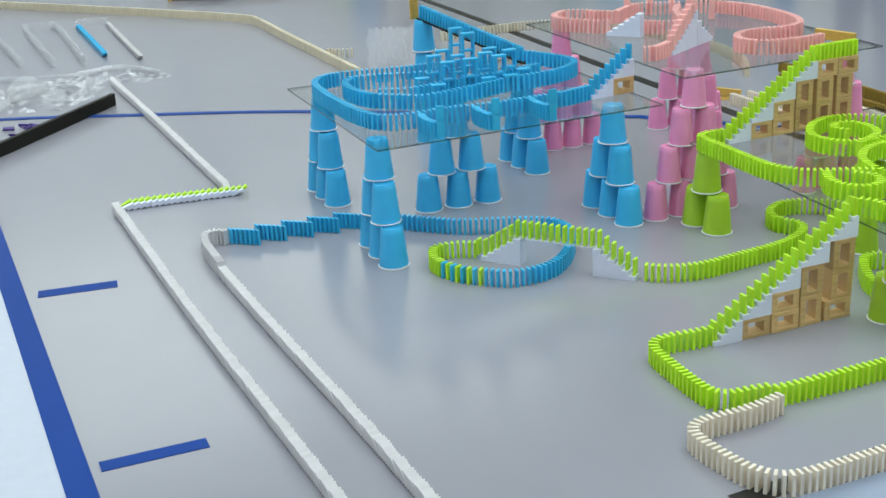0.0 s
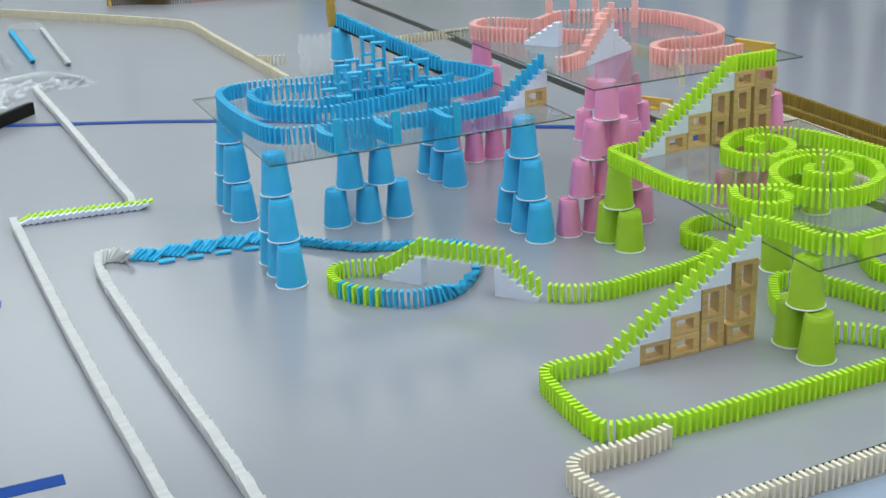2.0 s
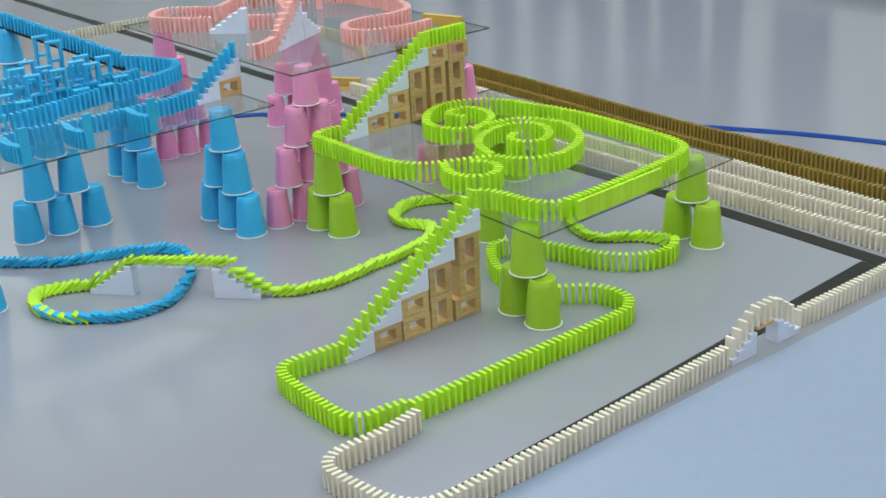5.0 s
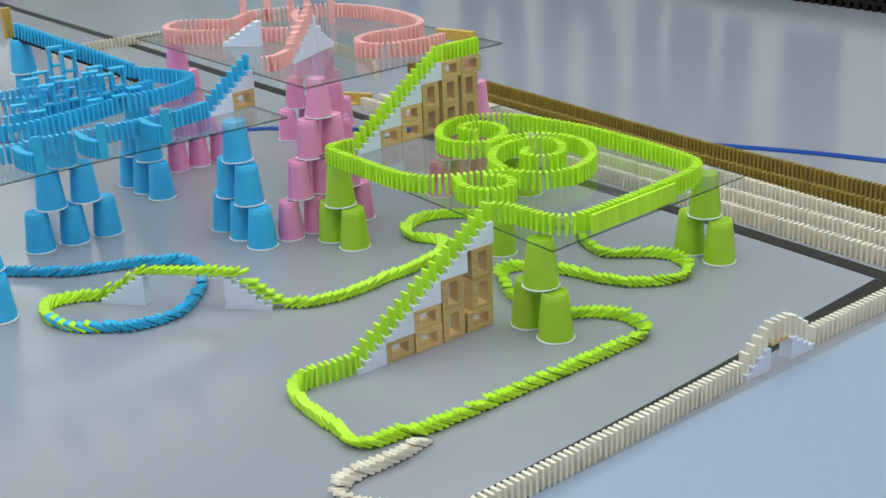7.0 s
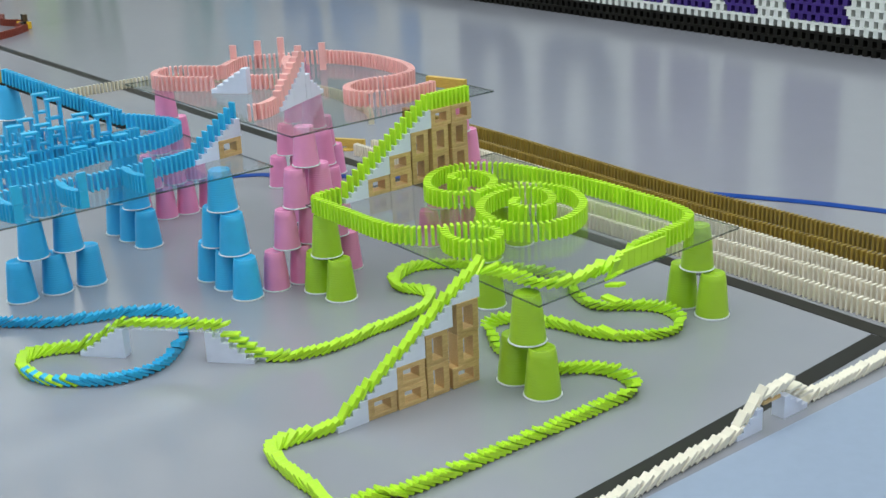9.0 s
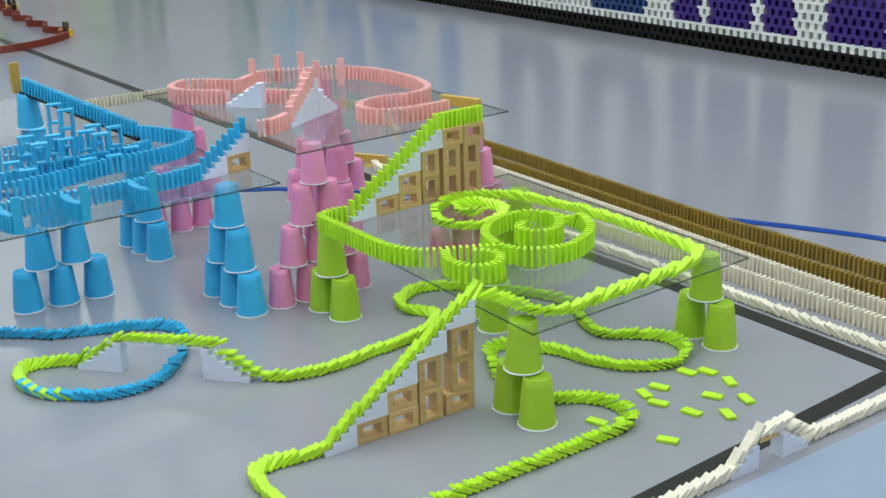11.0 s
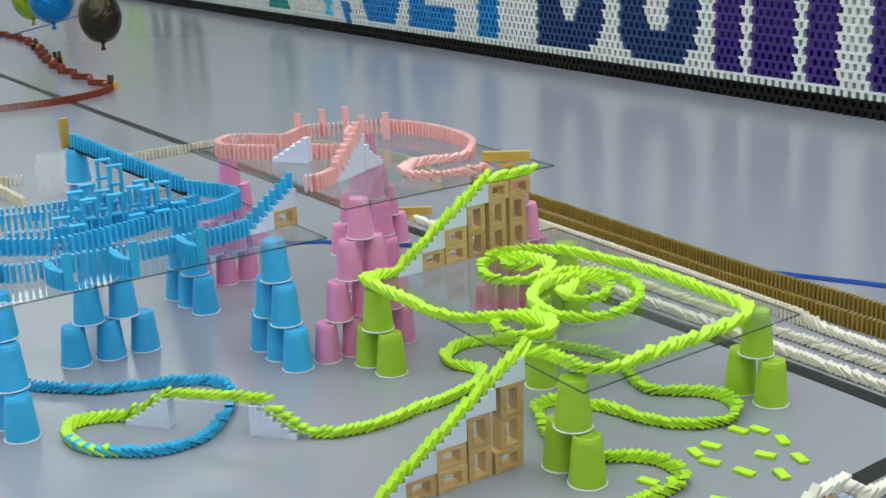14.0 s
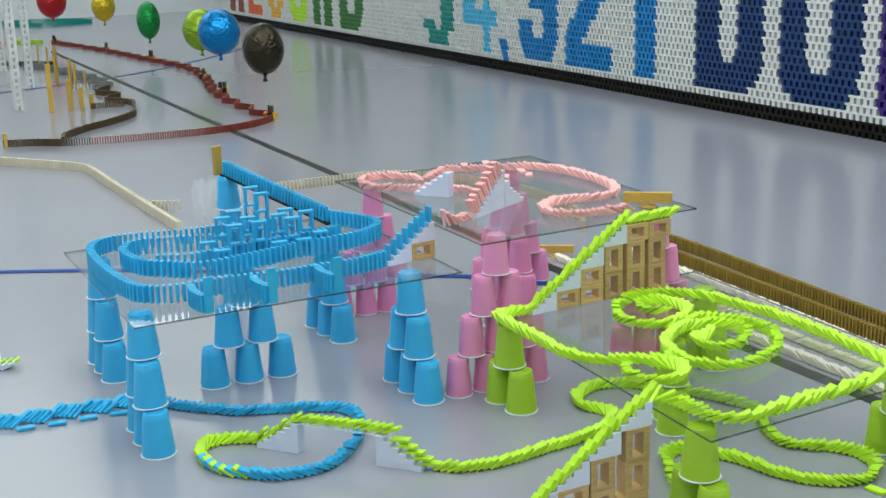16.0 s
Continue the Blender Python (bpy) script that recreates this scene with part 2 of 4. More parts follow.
def row_stuff(name, points, mat, label, spacing=0.0198, z=0.0, tilt=0.0, size=(DT, DW, DH), jitter=1.0):
    """A long row of dominoes as one joined object."""
    places, _ = along(points, spacing)
    verts, faces = [], []
    for q, head, s in places:
        m = tipped(Vector((q.x, q.y, q.z + z)), head, tilt, rnd.uniform(-jitter, jitter))
        k = len(verts)
        for zz in (0, size[2]):
            for yy in (-size[1] / 2, size[1] / 2):
                for xx in (-size[0] / 2, size[0] / 2):
                    verts.append(m @ Vector((xx, yy, zz)))
        faces += [[k + i for i in f] for f in ((0, 2, 3, 1), (4, 5, 7, 6), (0, 1, 5, 4), (2, 6, 7, 3), (0, 4, 6, 2), (1, 3, 7, 5))]
    me = bpy.data.meshes.new(name)
    me.from_pydata(verts, [], faces)
    me.materials.append(mat)
    return tagged(new(name, me), label, "domino row", kind="stuff")


# ---- hall ----
def slab(name, x0, x1, y0, y1, z0, z1, mat, label, category):
    bm = bmesh.new()
    box(bm, x0, x1, y0, y1, z0, z1)
    return lone(name, bm, mat, label, category, kind="structure")


slab("floor", HALL_W, HALL_E, HALL_S, HALL_N, -0.2, 0.0, FLOOR, "glossy light grey sports hall floor", "floor")
slab("ceiling", HALL_W, HALL_E, HALL_S, HALL_N, HALL_H, HALL_H + 0.2, CEILING, "plain grey sports hall ceiling", "ceiling")
# Assumed walls close the hall; the pale ones act as light bouncers.
slab("wall_west", HALL_W - 0.2, HALL_W, HALL_S, HALL_N, 0, HALL_H, BOUNCE_WALL, "plain assumed hall wall, coloured to tune bounced light", "wall")
slab("wall_east", HALL_E, HALL_E + 0.2, HALL_S, HALL_N, 0, HALL_H, HALLWALL, "plain assumed hall wall, coloured to tune bounced light", "wall")
slab("wall_south", HALL_W - 0.2, HALL_E + 0.2, HALL_S - 0.2, HALL_S, 0, HALL_H, BOUNCE_WALL, "plain assumed hall wall, coloured to tune bounced light", "wall")
slab("wall_north", HALL_W - 0.2, HALL_E + 0.2, HALL_N, HALL_N + 0.2, 0, HALL_H, BOUNCE_WALL, "plain assumed hall wall, coloured to tune bounced light", "wall")

# Light panels added out of view, one above each assumed lamp.
lamp_top = thing("ceiling_light", "broad white light panel added under the ceiling, out of view", "ceiling light", "hall lights", at=pose(*LAMP_SPOTS[0], HALL_H))
bm = bmesh.new()
box(bm, -1.82, 1.82, -2.12, 2.12, -0.09, 0)
part("frame", bm, STEEL, lamp_top)
bm = bmesh.new()
box(bm, -1.75, 1.75, -2.05, 2.05, -0.105, -0.092)
part("diffuser", bm, DIFFUSER, lamp_top, "glowing white face of an added light panel")
for lx, ly in LAMP_SPOTS[1:]:
    copy_thing(lamp_top, pose(lx, ly, HALL_H))


def ribbon(name, points, width, mat, label, category, z=0.0015, thick=0.0012):
    """A flat strip of tape or line paint on the floor."""
    dense, _ = spline(points, 0.05)
    bm = bmesh.new()
    rows = []
    for i, q in enumerate(dense):
        d = (dense[min(i + 1, len(dense) - 1)] - dense[max(i - 1, 0)]).normalized()
        n = Vector((-d.y, d.x, 0)) * width / 2
        rows.append([bm.verts.new(Vector((p.x, p.y, 0)) + Vector((0, 0, zz))) for p, zz in
                     ((q - n, z - thick), (q - n, z), (q + n, z), (q + n, z - thick))])
    for a, b in zip(rows, rows[1:]):
        for i in range(4):
            bm.faces.new((a[i], b[i], b[(i + 1) % 4], a[(i + 1) % 4]))
    bm.faces.new(rows[0])
    bm.faces.new(rows[-1][::-1])
    bmesh.ops.recalc_face_normals(bm, faces=bm.faces)
    return lone(name, bm, mat, label, category, kind="structure")


ribbon("floor_line_black", [(1.335, -0.56), (1.36, 0.29), (1.36, 2.4), (1.40, 4.27), (1.43, 6.4), (1.50, 9.5), (1.6, 14)], 0.055, TAPE_BLACK, "faded black court line on the grey floor", "floor line")
ribbon("floor_line_front", [(-0.36, -0.605), (0.0, -0.586), (0.34, -0.568), (0.70, -0.543), (1.307, -0.50)], 0.05, TAPE_BLACK, "black court line on the grey floor", "floor line")
ribbon("floor_line_arc", [(-2.6, 3.95), (-1.40, 3.52), (-0.93, 3.30), (-0.15, 2.88), (0.93, 2.075), (1.03, 1.98), (1.62, 1.27), (2.018, 0.555), (2.212, 0.10), (2.37, -0.5)], 0.045, TAPE_BLUE, "curved blue court line on the floor", "floor line", 0.0028)
ribbon("floor_line_far", [(-4.0, 9.2), (-0.4, 9.6), (1.5, 10.4), (2.8, 11.6), (4.5, 13.8)], 0.045, TAPE_BLUE, "thin blue court line far across the floor", "floor line", 0.0028)
ribbon("floor_tape_edge", [(-1.470, -1.5), (-1.505, 0.0), (-1.543, 1.6), (-1.58, 3.2)], 0.062, TAPE_BLUE, "wide blue tape along a white sheet", "tape", 0.0042)
ribbon("tape_mark", [(-1.47, 1.205), (-1.25, 1.178)], 0.055, TAPE_BLUE, "short blue tape mark on the floor", "tape")
ribbon("tape_mark", [(-1.455, 0.105), (-1.225, 0.105)], 0.045, TAPE_BLUE, "short blue tape mark on the floor", "tape")
slab("floor_sheet_left", -4.5, -1.53, -3.0, 2.9, 0.0002, 0.0025, PAPER, "white sheet laid over the floor", "sheet")
slab("floor_sheet_front", -3.2, 4.0, -3.6, -0.645, 0.0002, 0.0015, SHEET, "pale blue sheet laid over the floor", "sheet")


# ---- cups ----
CUP_H, CUP_R, CUP_T = 0.12, 0.0475, 0.0325


def lathe(bm, rings, n=28):
    loops = []
    for r, z in rings:
        loops.append([bm.verts.new((r * math.cos(a), r * math.sin(a), z)) for a in (2 * math.pi * k / n for k in range(n))])
    for a, b in zip(loops, loops[1:]):
        for k in range(n):
            bm.faces.new((a[k], a[(k + 1) % n], b[(k + 1) % n], b[k]))
    return loops


def cup(colour_mat, label, group, height=CUP_H, width=1.0):
    c = thing("party_cup", label, "cup", group)
    bm = bmesh.new()
    grow = Matrix.Diagonal((width, width, height / CUP_H, 1))
    rings = [(CUP_R - 0.004, 0.003)]
    for i in range(15):
        z = 0.006 + i * 0.0067
        r = CUP_R - 0.003 - (CUP_R - 0.003 - CUP_T) * (z / CUP_H)
        rings += [(r, z), (r + 0.0002, z + 0.0024), (r - 0.0006, z + 0.0035), (r - 0.0006, z + 0.0048)]
    r = CUP_T + 0.0013
    rings += [(r, CUP_H - 0.0125), (r - 0.0016, CUP_H - 0.011), (CUP_T - 0.0006, CUP_H - 0.002), (CUP_T - 0.003, CUP_H), (CUP_T - 0.005, CUP_H - 0.004)]
    loops = lathe(bm, rings)
    bm.faces.new(loops[-1])
    bm.transform(grow)
    part("body", bm, colour_mat, c, smooth=True)
    bm = bmesh.new()
    lathe(bm, [(CUP_R - 0.0045, 0.0036), (CUP_R - 0.0014, 0.0036), (CUP_R - 0.0005, 0.0025), (CUP_R - 0.0005, 0.0011), (CUP_R - 0.0014, 0.0), (CUP_R - 0.0045, 0.0), (CUP_R - 0.0045, 0.0036)])
    bm.transform(grow)
    part("lip", bm, LIP, c, "white rolled lip", smooth=True)
    return c


CUPS = {}


def put_cup(kind, x, y, z):
    mat, label, group, *size = kind
    m = pose(x + rnd.uniform(-0.002, 0.002), y + rnd.uniform(-0.002, 0.002), z, 0, 0, rnd.uniform(0, 360))
    if label not in CUPS:
        CUPS[label] = cup(mat, label, group, *size)
        CUPS[label].matrix_basis = m
    else:
        copy_thing(CUPS[label], m)


PINK_H, PINK_STEP = 0.1155, 0.0852
BC = (CUP_BLUE, "blue ribbed plastic cup, upside down in a stack", "blue cup stacks")
PC = (CUP_PINK, "slim pink ribbed plastic cup, upside down in a stack", "pink cup stacks", PINK_H, 0.885)
GC = (CUP_LIME, "lime green ribbed plastic cup, upside down in a stack", "green cup stacks")


def pyramid(kind, x, y, dx, dy, n, height=CUP_H):
    """A flat pyramid of cups: n below, one fewer on each level."""
    for lev in range(n):
        for i in range(n - lev):
            k = i + lev / 2
            put_cup(kind, x + dx * k, y + dy * k, lev * height)


pyramid(BC, -0.485, 0.925, 0.004, 0.100, 3)
pyramid(BC, -0.45, 1.565, 0, 0.100, 3)
pyramid(BC, -0.203, 1.350, 0.106, -0.003, 3)
pyramid(BC, 0.295, 1.548, -0.003, 0.100, 3)
pyramid(BC, 0.294, 0.901, 0, 0.106, 3)
pyramid(GC, 0.482, 0.700, -0.010, 0.100, 2)
pyramid(GC, 0.467, -0.158, 0.006, 0.104, 2)
pyramid(GC, 1.126, -0.108, 0.003, 0.106, 2)
pyramid(GC, 0.751, 0.36, 0.05, 0.085, 2)
pyramid(GC, 1.16, 0.70, 0.0, 0.1, 2)
# walls of slim pink cups that carry the pink sheet
for px, py, turn in ((0.393, 0.900, 0), (0.400, 1.792, 0), (0.981, 1.842, 0), (0.956, 0.895, 0), (0.803, 1.165, 90)):
    pyramid(PC, px, py, PINK_STEP * math.cos(radians(turn)), PINK_STEP * math.sin(radians(turn)), 4, height=PINK_H)
# the back tower that carries the plank
for lev in range(4):
    put_cup(BC, 0.122, 2.152, lev * CUP_H)


# ---- glass sheets ----
def sheet(name, corners, z, label):
    g = thing(name, label, "glass sheet", "glass sheets")
    bm = bmesh.new()
    lo = [bm.verts.new((x, y, z)) for x, y in corners]
    hi = [bm.verts.new((x, y, z + 0.005)) for x, y in corners]
    bm.faces.new(lo[::-1])
    bm.faces.new(hi)
    pane = part("pane", bm, GLASS, g)
    pane.visible_shadow = False
    bm = bmesh.new()
    lo = [bm.verts.new((x, y, z)) for x, y in corners]
    hi = [bm.verts.new((x, y, z + 0.005)) for x, y in corners]
    for i in range(4):
        bm.faces.new((lo[i], lo[(i + 1) % 4], hi[(i + 1) % 4], hi[i]))
    part("edge", bm, EDGE, g, "dark green polished edge")


ZB, ZG, ZP = 0.3605, 0.2405, 0.4625
sheet("glass_sheet", [(-0.530, 0.880), (0.413, 0.902), (0.42, 1.80), (-0.53, 1.79)], ZB, "clear glass sheet resting on blue cups")
sheet("glass_sheet", [(0.421, -0.200), (1.170, -0.155), (1.235, 0.90), (0.478, 0.85)], ZG, "clear glass sheet resting on green cups")
sheet("glass_sheet", [(0.418, 0.797), (1.185, 0.832), (1.245, 1.925), (0.430, 1.885)], ZP, "clear glass sheet resting on pink cups")
ZB, ZG, ZP = ZB + 0.0055, ZG + 0.0055, ZP + 0.0055

# ---- stairs and wooden blocks ----
RUN, RISE, DEEP = 0.0209, 0.0133, 0.034
SB = 4 * RISE


def stair_mesh(steps=4, deep=DEEP):
    bm = bmesh.new()
    prof = [(0, 0)]
    for k in range(steps):
        prof += [(k * RUN, (k + 1) * RISE), ((k + 1) * RUN, (k + 1) * RISE)]
    prof += [(steps * RUN, 0)]
    a = [bm.verts.new((x, -deep / 2, z)) for x, z in prof]
    b = [bm.verts.new((x, deep / 2, z)) for x, z in prof]
    bm.faces.new(a[::-1])
    bm.faces.new(b)
    n = len(prof)
    for i in range(n):
        bm.faces.new((a[i], a[(i + 1) % n], b[(i + 1) % n], b[i]))
    bmesh.ops.recalc_face_normals(bm, faces=bm.faces)
    return mesh_of("stair_block", bm, STAIR)


STAIR_ME = stair_mesh()


def stair(m, label="pale lilac plastic stair block with four steps"):
    ob = new("stair_block", STAIR_ME)
    ob.matrix_basis = m
    return tagged(ob, label, "stair block", "stair blocks")


def frame_mesh(w, h, deep=0.036, wall=0.012):
    """A wooden block with an opening right through."""
    bm = bmesh.new()
    o = [(0, 0), (w, 0), (w, h), (0, h)]
    hole = [(wall * 1.5, wall), (w - wall * 1.5, wall), (w - wall * 1.5, h - wall), (wall * 1.5, h - wall)]
    rings = []
    for y in (-deep / 2, deep / 2):
        rings.append(([bm.verts.new((x, y, z)) for x, z in o], [bm.verts.new((x, y, z)) for x, z in hole]))
    for i in range(4):
        j = (i + 1) % 4
        (o0, h0), (o1, h1) = rings
        bm.faces.new((o0[i], o0[j], h0[j], h0[i]))
        bm.faces.new((o1[j], o1[i], h1[i], h1[j]))
        bm.faces.new((o0[j], o0[i], o1[i], o1[j]))
        bm.faces.new((h0[i], h0[j], h1[j], h1[i]))
    bmesh.ops.recalc_face_normals(bm, faces=bm.faces)
    bevel(bm, 0.0012)
    return mesh_of("wooden_block", bm, WOOD)


FLAT, TALL = frame_mesh(0.0815, SB - 0.0002), frame_mesh(0.0655, 1.5 * SB - 0.0002)


def block(m, tall=False, label=""):
    ob = new("wooden_block", TALL if tall else FLAT)
    ob.matrix_basis = m
    return tagged(ob, label or ("pine frame block standing on end" if tall else "pine frame block lying flat"), "wooden block", "wooden blocks")


def at(base, x, z, dy=0.0):
    return base @ pose(x, dy, z)


BL = 4 * RUN
R1 = pose(0, 0.020, 0)
for k in range(5):
    stair(at(R1, k * BL, k * SB))
for x, z, tall in ((BL, 0, 0), (2 * BL, 0, 0), (2 * BL, SB, 0), (3 * BL + 0.003, 0, 1), (3 * BL + 0.003, 1.5 * SB, 1), (4 * BL - 0.006, 0, 0), (4 * BL + 0.012, SB, 1), (4 * BL + 0.012, 2.5 * SB, 1)):
    block(at(R1, x, z, rnd.uniform(-0.002, 0.002)), tall)
R2 = pose(0.563, 0.785, ZG, 0, 0, 3.2)
for k in range(4):
    stair(at(R2, k * BL, k * SB))
for x, z, tall in ((BL, 0, 0), (2 * BL, 0, 0), (2 * BL, SB, 0), (3 * BL + 0.004, 0, 1), (3 * BL + 0.004, 1.5 * SB, 1), (4 * BL, 0, 1), (4 * BL, 1.5 * SB, 1),
                   (4 * BL + 0.08, 0, 1), (4 * BL + 0.08, 1.5 * SB, 1), (4 * BL, 3 * SB, 0), (5 * BL, 3 * SB, 0)):
    block(at(R2, x, z, rnd.uniform(-0.002, 0.002)), tall)
R3 = pose(0.255, 1.085, ZB, 0, 0, 8)
stair(at(R3, 0, 0))
stair(at(R3, BL, SB))
block(at(R3, BL, 0))
# the low bridge on the floor and the hump in the white row
BIG_ME = stair_mesh(6, 0.036)
for m in (pose(-0.235, 0.840, 0, 0, 0, -50), pose(0.070, 0.477, 0, 0, 0, 130)):
    ob = new("stair_block", BIG_ME)
    ob.matrix_basis = m
    tagged(ob, "pale lilac plastic stair block with six steps on the floor", "stair block", "bridge stairs")
stair(pose(0.605, -0.600, 0))
stair(pose(0.848, -0.600, 0, 0, 0, 180))
bm = bmesh.new()
box(bm, -0.15, 0.15, -0.016, 0.016, 0, 0.003)
lone("clear_strip", bm, CLEAR, "clear plastic strip bridging two stair blocks", "strip", at=pose(-0.083, 0.658, 6 * RISE + 0.0002, 0, 0, -50))
bm = bmesh.new()
box(bm, -0.030, 0.030, -0.012, 0.012, 0, 0.008)
bevel(bm, 0.0008)
lone("wooden_plank", bm, WOOD, "small pine plank between two stair blocks", "plank", at=pose(0.7265, -0.600, SB + 0.0002))


# ---- rows of dominoes ----
white_in = [(-0.890, -0.42), (-0.903, -0.1), (-0.918, 0.2), (-0.933, 0.45), (-0.946, 0.72), (-0.957, 0.98), (-0.960, 1.06)]
row_stuff("white_domino_row", white_in, WHITE, "long row of white dominoes fallen on the floor", spacing=0.0128, tilt=53, jitter=3)
run_of([(-0.962, 1.08), (-0.963, 1.18), (-0.962, 1.28), (-0.948, 1.355), (-0.915, 1.375), (-0.885, 1.352)], "white", "white row by the corner",
       "off-white domino in a curving row on the floor", {0: -0.05, 3: 0.30, 5: 0.45}, spacing=0.0125)
# short slanting ranks of seven, one behind the other; the front one of each rank drops flat
WIG_A, WIG_B, WIG_N = Vector((-0.868, 1.330, 0)), Vector((-0.458, 1.300, 0)), 35
wig_head = math.atan2(WIG_B.y - WIG_A.y, WIG_B.x - WIG_A.x)
for i in range(WIG_N):
    f, rank = i / (WIG_N - 1), i % 7
    q = WIG_A.lerp(WIG_B, f) + Vector((0, -0.022 + 0.0085 * (6 - rank), 0))
    twist = 14 + rnd.uniform(-4, 4)
    ob = domino("blue", tipped(q, wig_head, 0, twist), "blue plastic domino in a stepped row on the floor", "blue wiggling row")
    flat = rank == 6
    MOVERS.append((ob, q, wig_head, 88 if flat else 58 + rnd.uniform(-5, 5), twist, rnd.uniform(-14, 4) if flat else twist + rnd.uniform(-6, 10), 0.48 + 0.52 * f, Vector((0.004, -0.016 if flat else 0, 0))))
BLUE_A = [(-0.445, 1.300), (-0.40, 1.265), (-0.346, 1.205), (-0.282, 1.14), (-0.214, 1.078), (-0.118, 1.035), (-0.02, 0.992), (0.045, 0.94), (0.055, 0.865), (0.026, 0.78),
                (-0.04, 0.685), (-0.111, 0.62), (-0.185, 0.595), (-0.26, 0.605), (-0.314, 0.645)]
run_of(BLUE_A, "blue", "blue floor row", "blue plastic domino in a winding row on the floor",
       {0: 1.02, 3: 1.2, 5: 1.4, 7: 1.55, 10: 1.8, 12: 1.97, 14: 2.08}, jitter=4)
run_of([(-0.326, 0.655), (-0.365, 0.695), (-0.394, 0.755)], "blue", "mixed floor row", "domino in a row of alternating blue and lime",
       {0: 2.1, 2: 2.25}, pick=lambda i, n: ("lime", "blue")[i % 2])
run_of([(-0.398, 0.770), (-0.400, 0.825), (-0.375, 0.882), (-0.336, 0.898), (-0.285, 0.886), (-0.250, 0.866)], "lime", "lime floor loop",
       "lime green domino in a loop on the floor", {0: 2.26, 2: 2.4, 5: 2.55})
BR_A, BR_B = Vector((-0.242, 0.852)), Vector((0.075, 0.474))


def over_bridge(f, q):
    s = f * (BR_B - BR_A).length
    far = (BR_B - BR_A).length
    if s < 5 * RUN:
        return (min(int(s / RUN) + 1, 6) * RISE, 29.0)
    if s > far - 5 * RUN:
        return (min(int((far - s) / RUN) + 1, 6) * RISE, -30.0)
    return (6 * RISE + 0.0035, 0.0)


run_of([BR_A[:], BR_B[:]], "lime", "lime bridge row", "lime green domino standing on the low bridge", {0: 2.58, 1: 3.0}, spacing=0.0209, lift=over_bridge)
LIME_S = [(0.09, 0.462), (0.135, 0.425), (0.204, 0.402), (0.275, 0.400), (0.375, 0.413), (0.459, 0.421), (0.54, 0.437), (0.614, 0.472), (0.658, 0.515), (0.660, 0.560),
          (0.638, 0.606), (0.648, 0.665), (0.702, 0.712), (0.766, 0.725), (0.84, 0.69), (0.93, 0.58), (1.00, 0.45), (1.02, 0.34), (0.965, 0.25), (0.932, 0.155), (0.960, 0.100), (1.008, 0.052),
          (1.038, 0.0), (1.035, -0.06), (0.990, -0.113), (0.935, -0.127), (0.875, -0.107), (0.828, -0.066), (0.790, 0.005), (0.764, 0.11), (0.705, 0.215), (0.65, 0.23),
          (0.60, 0.18), (0.55, 0.09), (0.535, -0.03), (0.56, -0.09), (0.624, -0.145), (0.652, -0.20), (0.648, -0.262), (0.615, -0.298), (0.56, -0.312), (0.35, -0.316), (0.03, -0.318), (-0.052, -0.314)]
run_of(LIME_S, "lime", "lime floor row", "lime green domino in a long winding row on the floor",
       {0: 3.02, 5: 3.38, 8: 3.6, 11: 3.85, 15: 4.25, 22: 4.85, 28: 5.25, 32: 5.55, 38: 5.95, 41: 6.2, 43: 6.5})
LIME_E = [(-0.065, -0.300), (-0.113, -0.293), (-0.158, -0.288), (-0.184, -0.258), (-0.188, -0.19), (-0.184, -0.09), (-0.176, -0.012), (-0.152, 0.022), (-0.11, 0.030), (-0.054, 0.024), (0.002, 0.020)]
run_of(LIME_E, "lime", "lime floor corner", "lime green domino in a cornering row on the floor", {0: 6.52, 4: 6.72, 6: 6.88, 10: 7.1})


run_of([(0.0105, 0.020), (5 * BL - 0.006, 0.020)], "lime", "lime ramp row", "lime green domino standing on a stair ramp", {0: 7.1, 1: 8.35}, spacing=RUN, lift=lambda u, q: (min(int(q.x / RUN) + 1, 20) * RISE, 32.5))
WHITE_D = [(-0.070, -0.348), (-0.125, -0.360), (-0.182, -0.366), (-0.235, -0.365), (-0.283, -0.368), (-0.315, -0.388), (-0.325, -0.425), (-0.318, -0.50), (-0.302, -0.575), (-0.265, -0.622), (-0.21, -0.634),
           (-0.12, -0.634), (0.1, -0.628), (0.35, -0.618), (0.59, -0.604)]
run_of(WHITE_D, "cream", "white floor row", "off-white domino in a long row on the floor", {0: 6.55, 5: 6.8, 8: 6.98, 10: 7.1, 12: 7.42, 14: 7.85}, spacing=0.0158)


def over_hump(u, q):
    x = q.x
    if x < 0.605 + BL:
        return (min(int((x - 0.605) / RUN) + 1, 4) * RISE, 27.0)
    if x > 0.848 - BL:
        return (min(int((0.848 - x) / RUN) + 1, 4) * RISE, -22.0)
    return (SB + 0.0083, 0.0)


run_of([(0.616, -0.600), (0.84, -0.600)], "cream", "white hump row", "off-white domino standing on the small hump", {0: 7.88, 1: 8.25}, spacing=RUN, lift=over_hump)
run_of([(0.860, -0.598), (1.0, -0.598), (1.2, -0.595), (1.33, -0.590)], "cream", "white floor row", "off-white domino in a long row on the floor", {0: 8.27, 3: 8.75})
run_of([(1.40, -0.58), (1.408, -0.2), (1.42, 0.3), (1.43, 1.0), (1.44, 2.0)], "cream", "nearest white row", "off-white domino in a straight row beside the black line", {0: 8.9, 4: 10.9})
run_of([(1.525, 2.0), (1.535, 1.0), (1.525, 0.3), (1.515, -0.2), (1.50, -0.62)], "cream", "middle white row", "off-white domino in a straight row between two others", {0: 11.5, 4: 13.2})
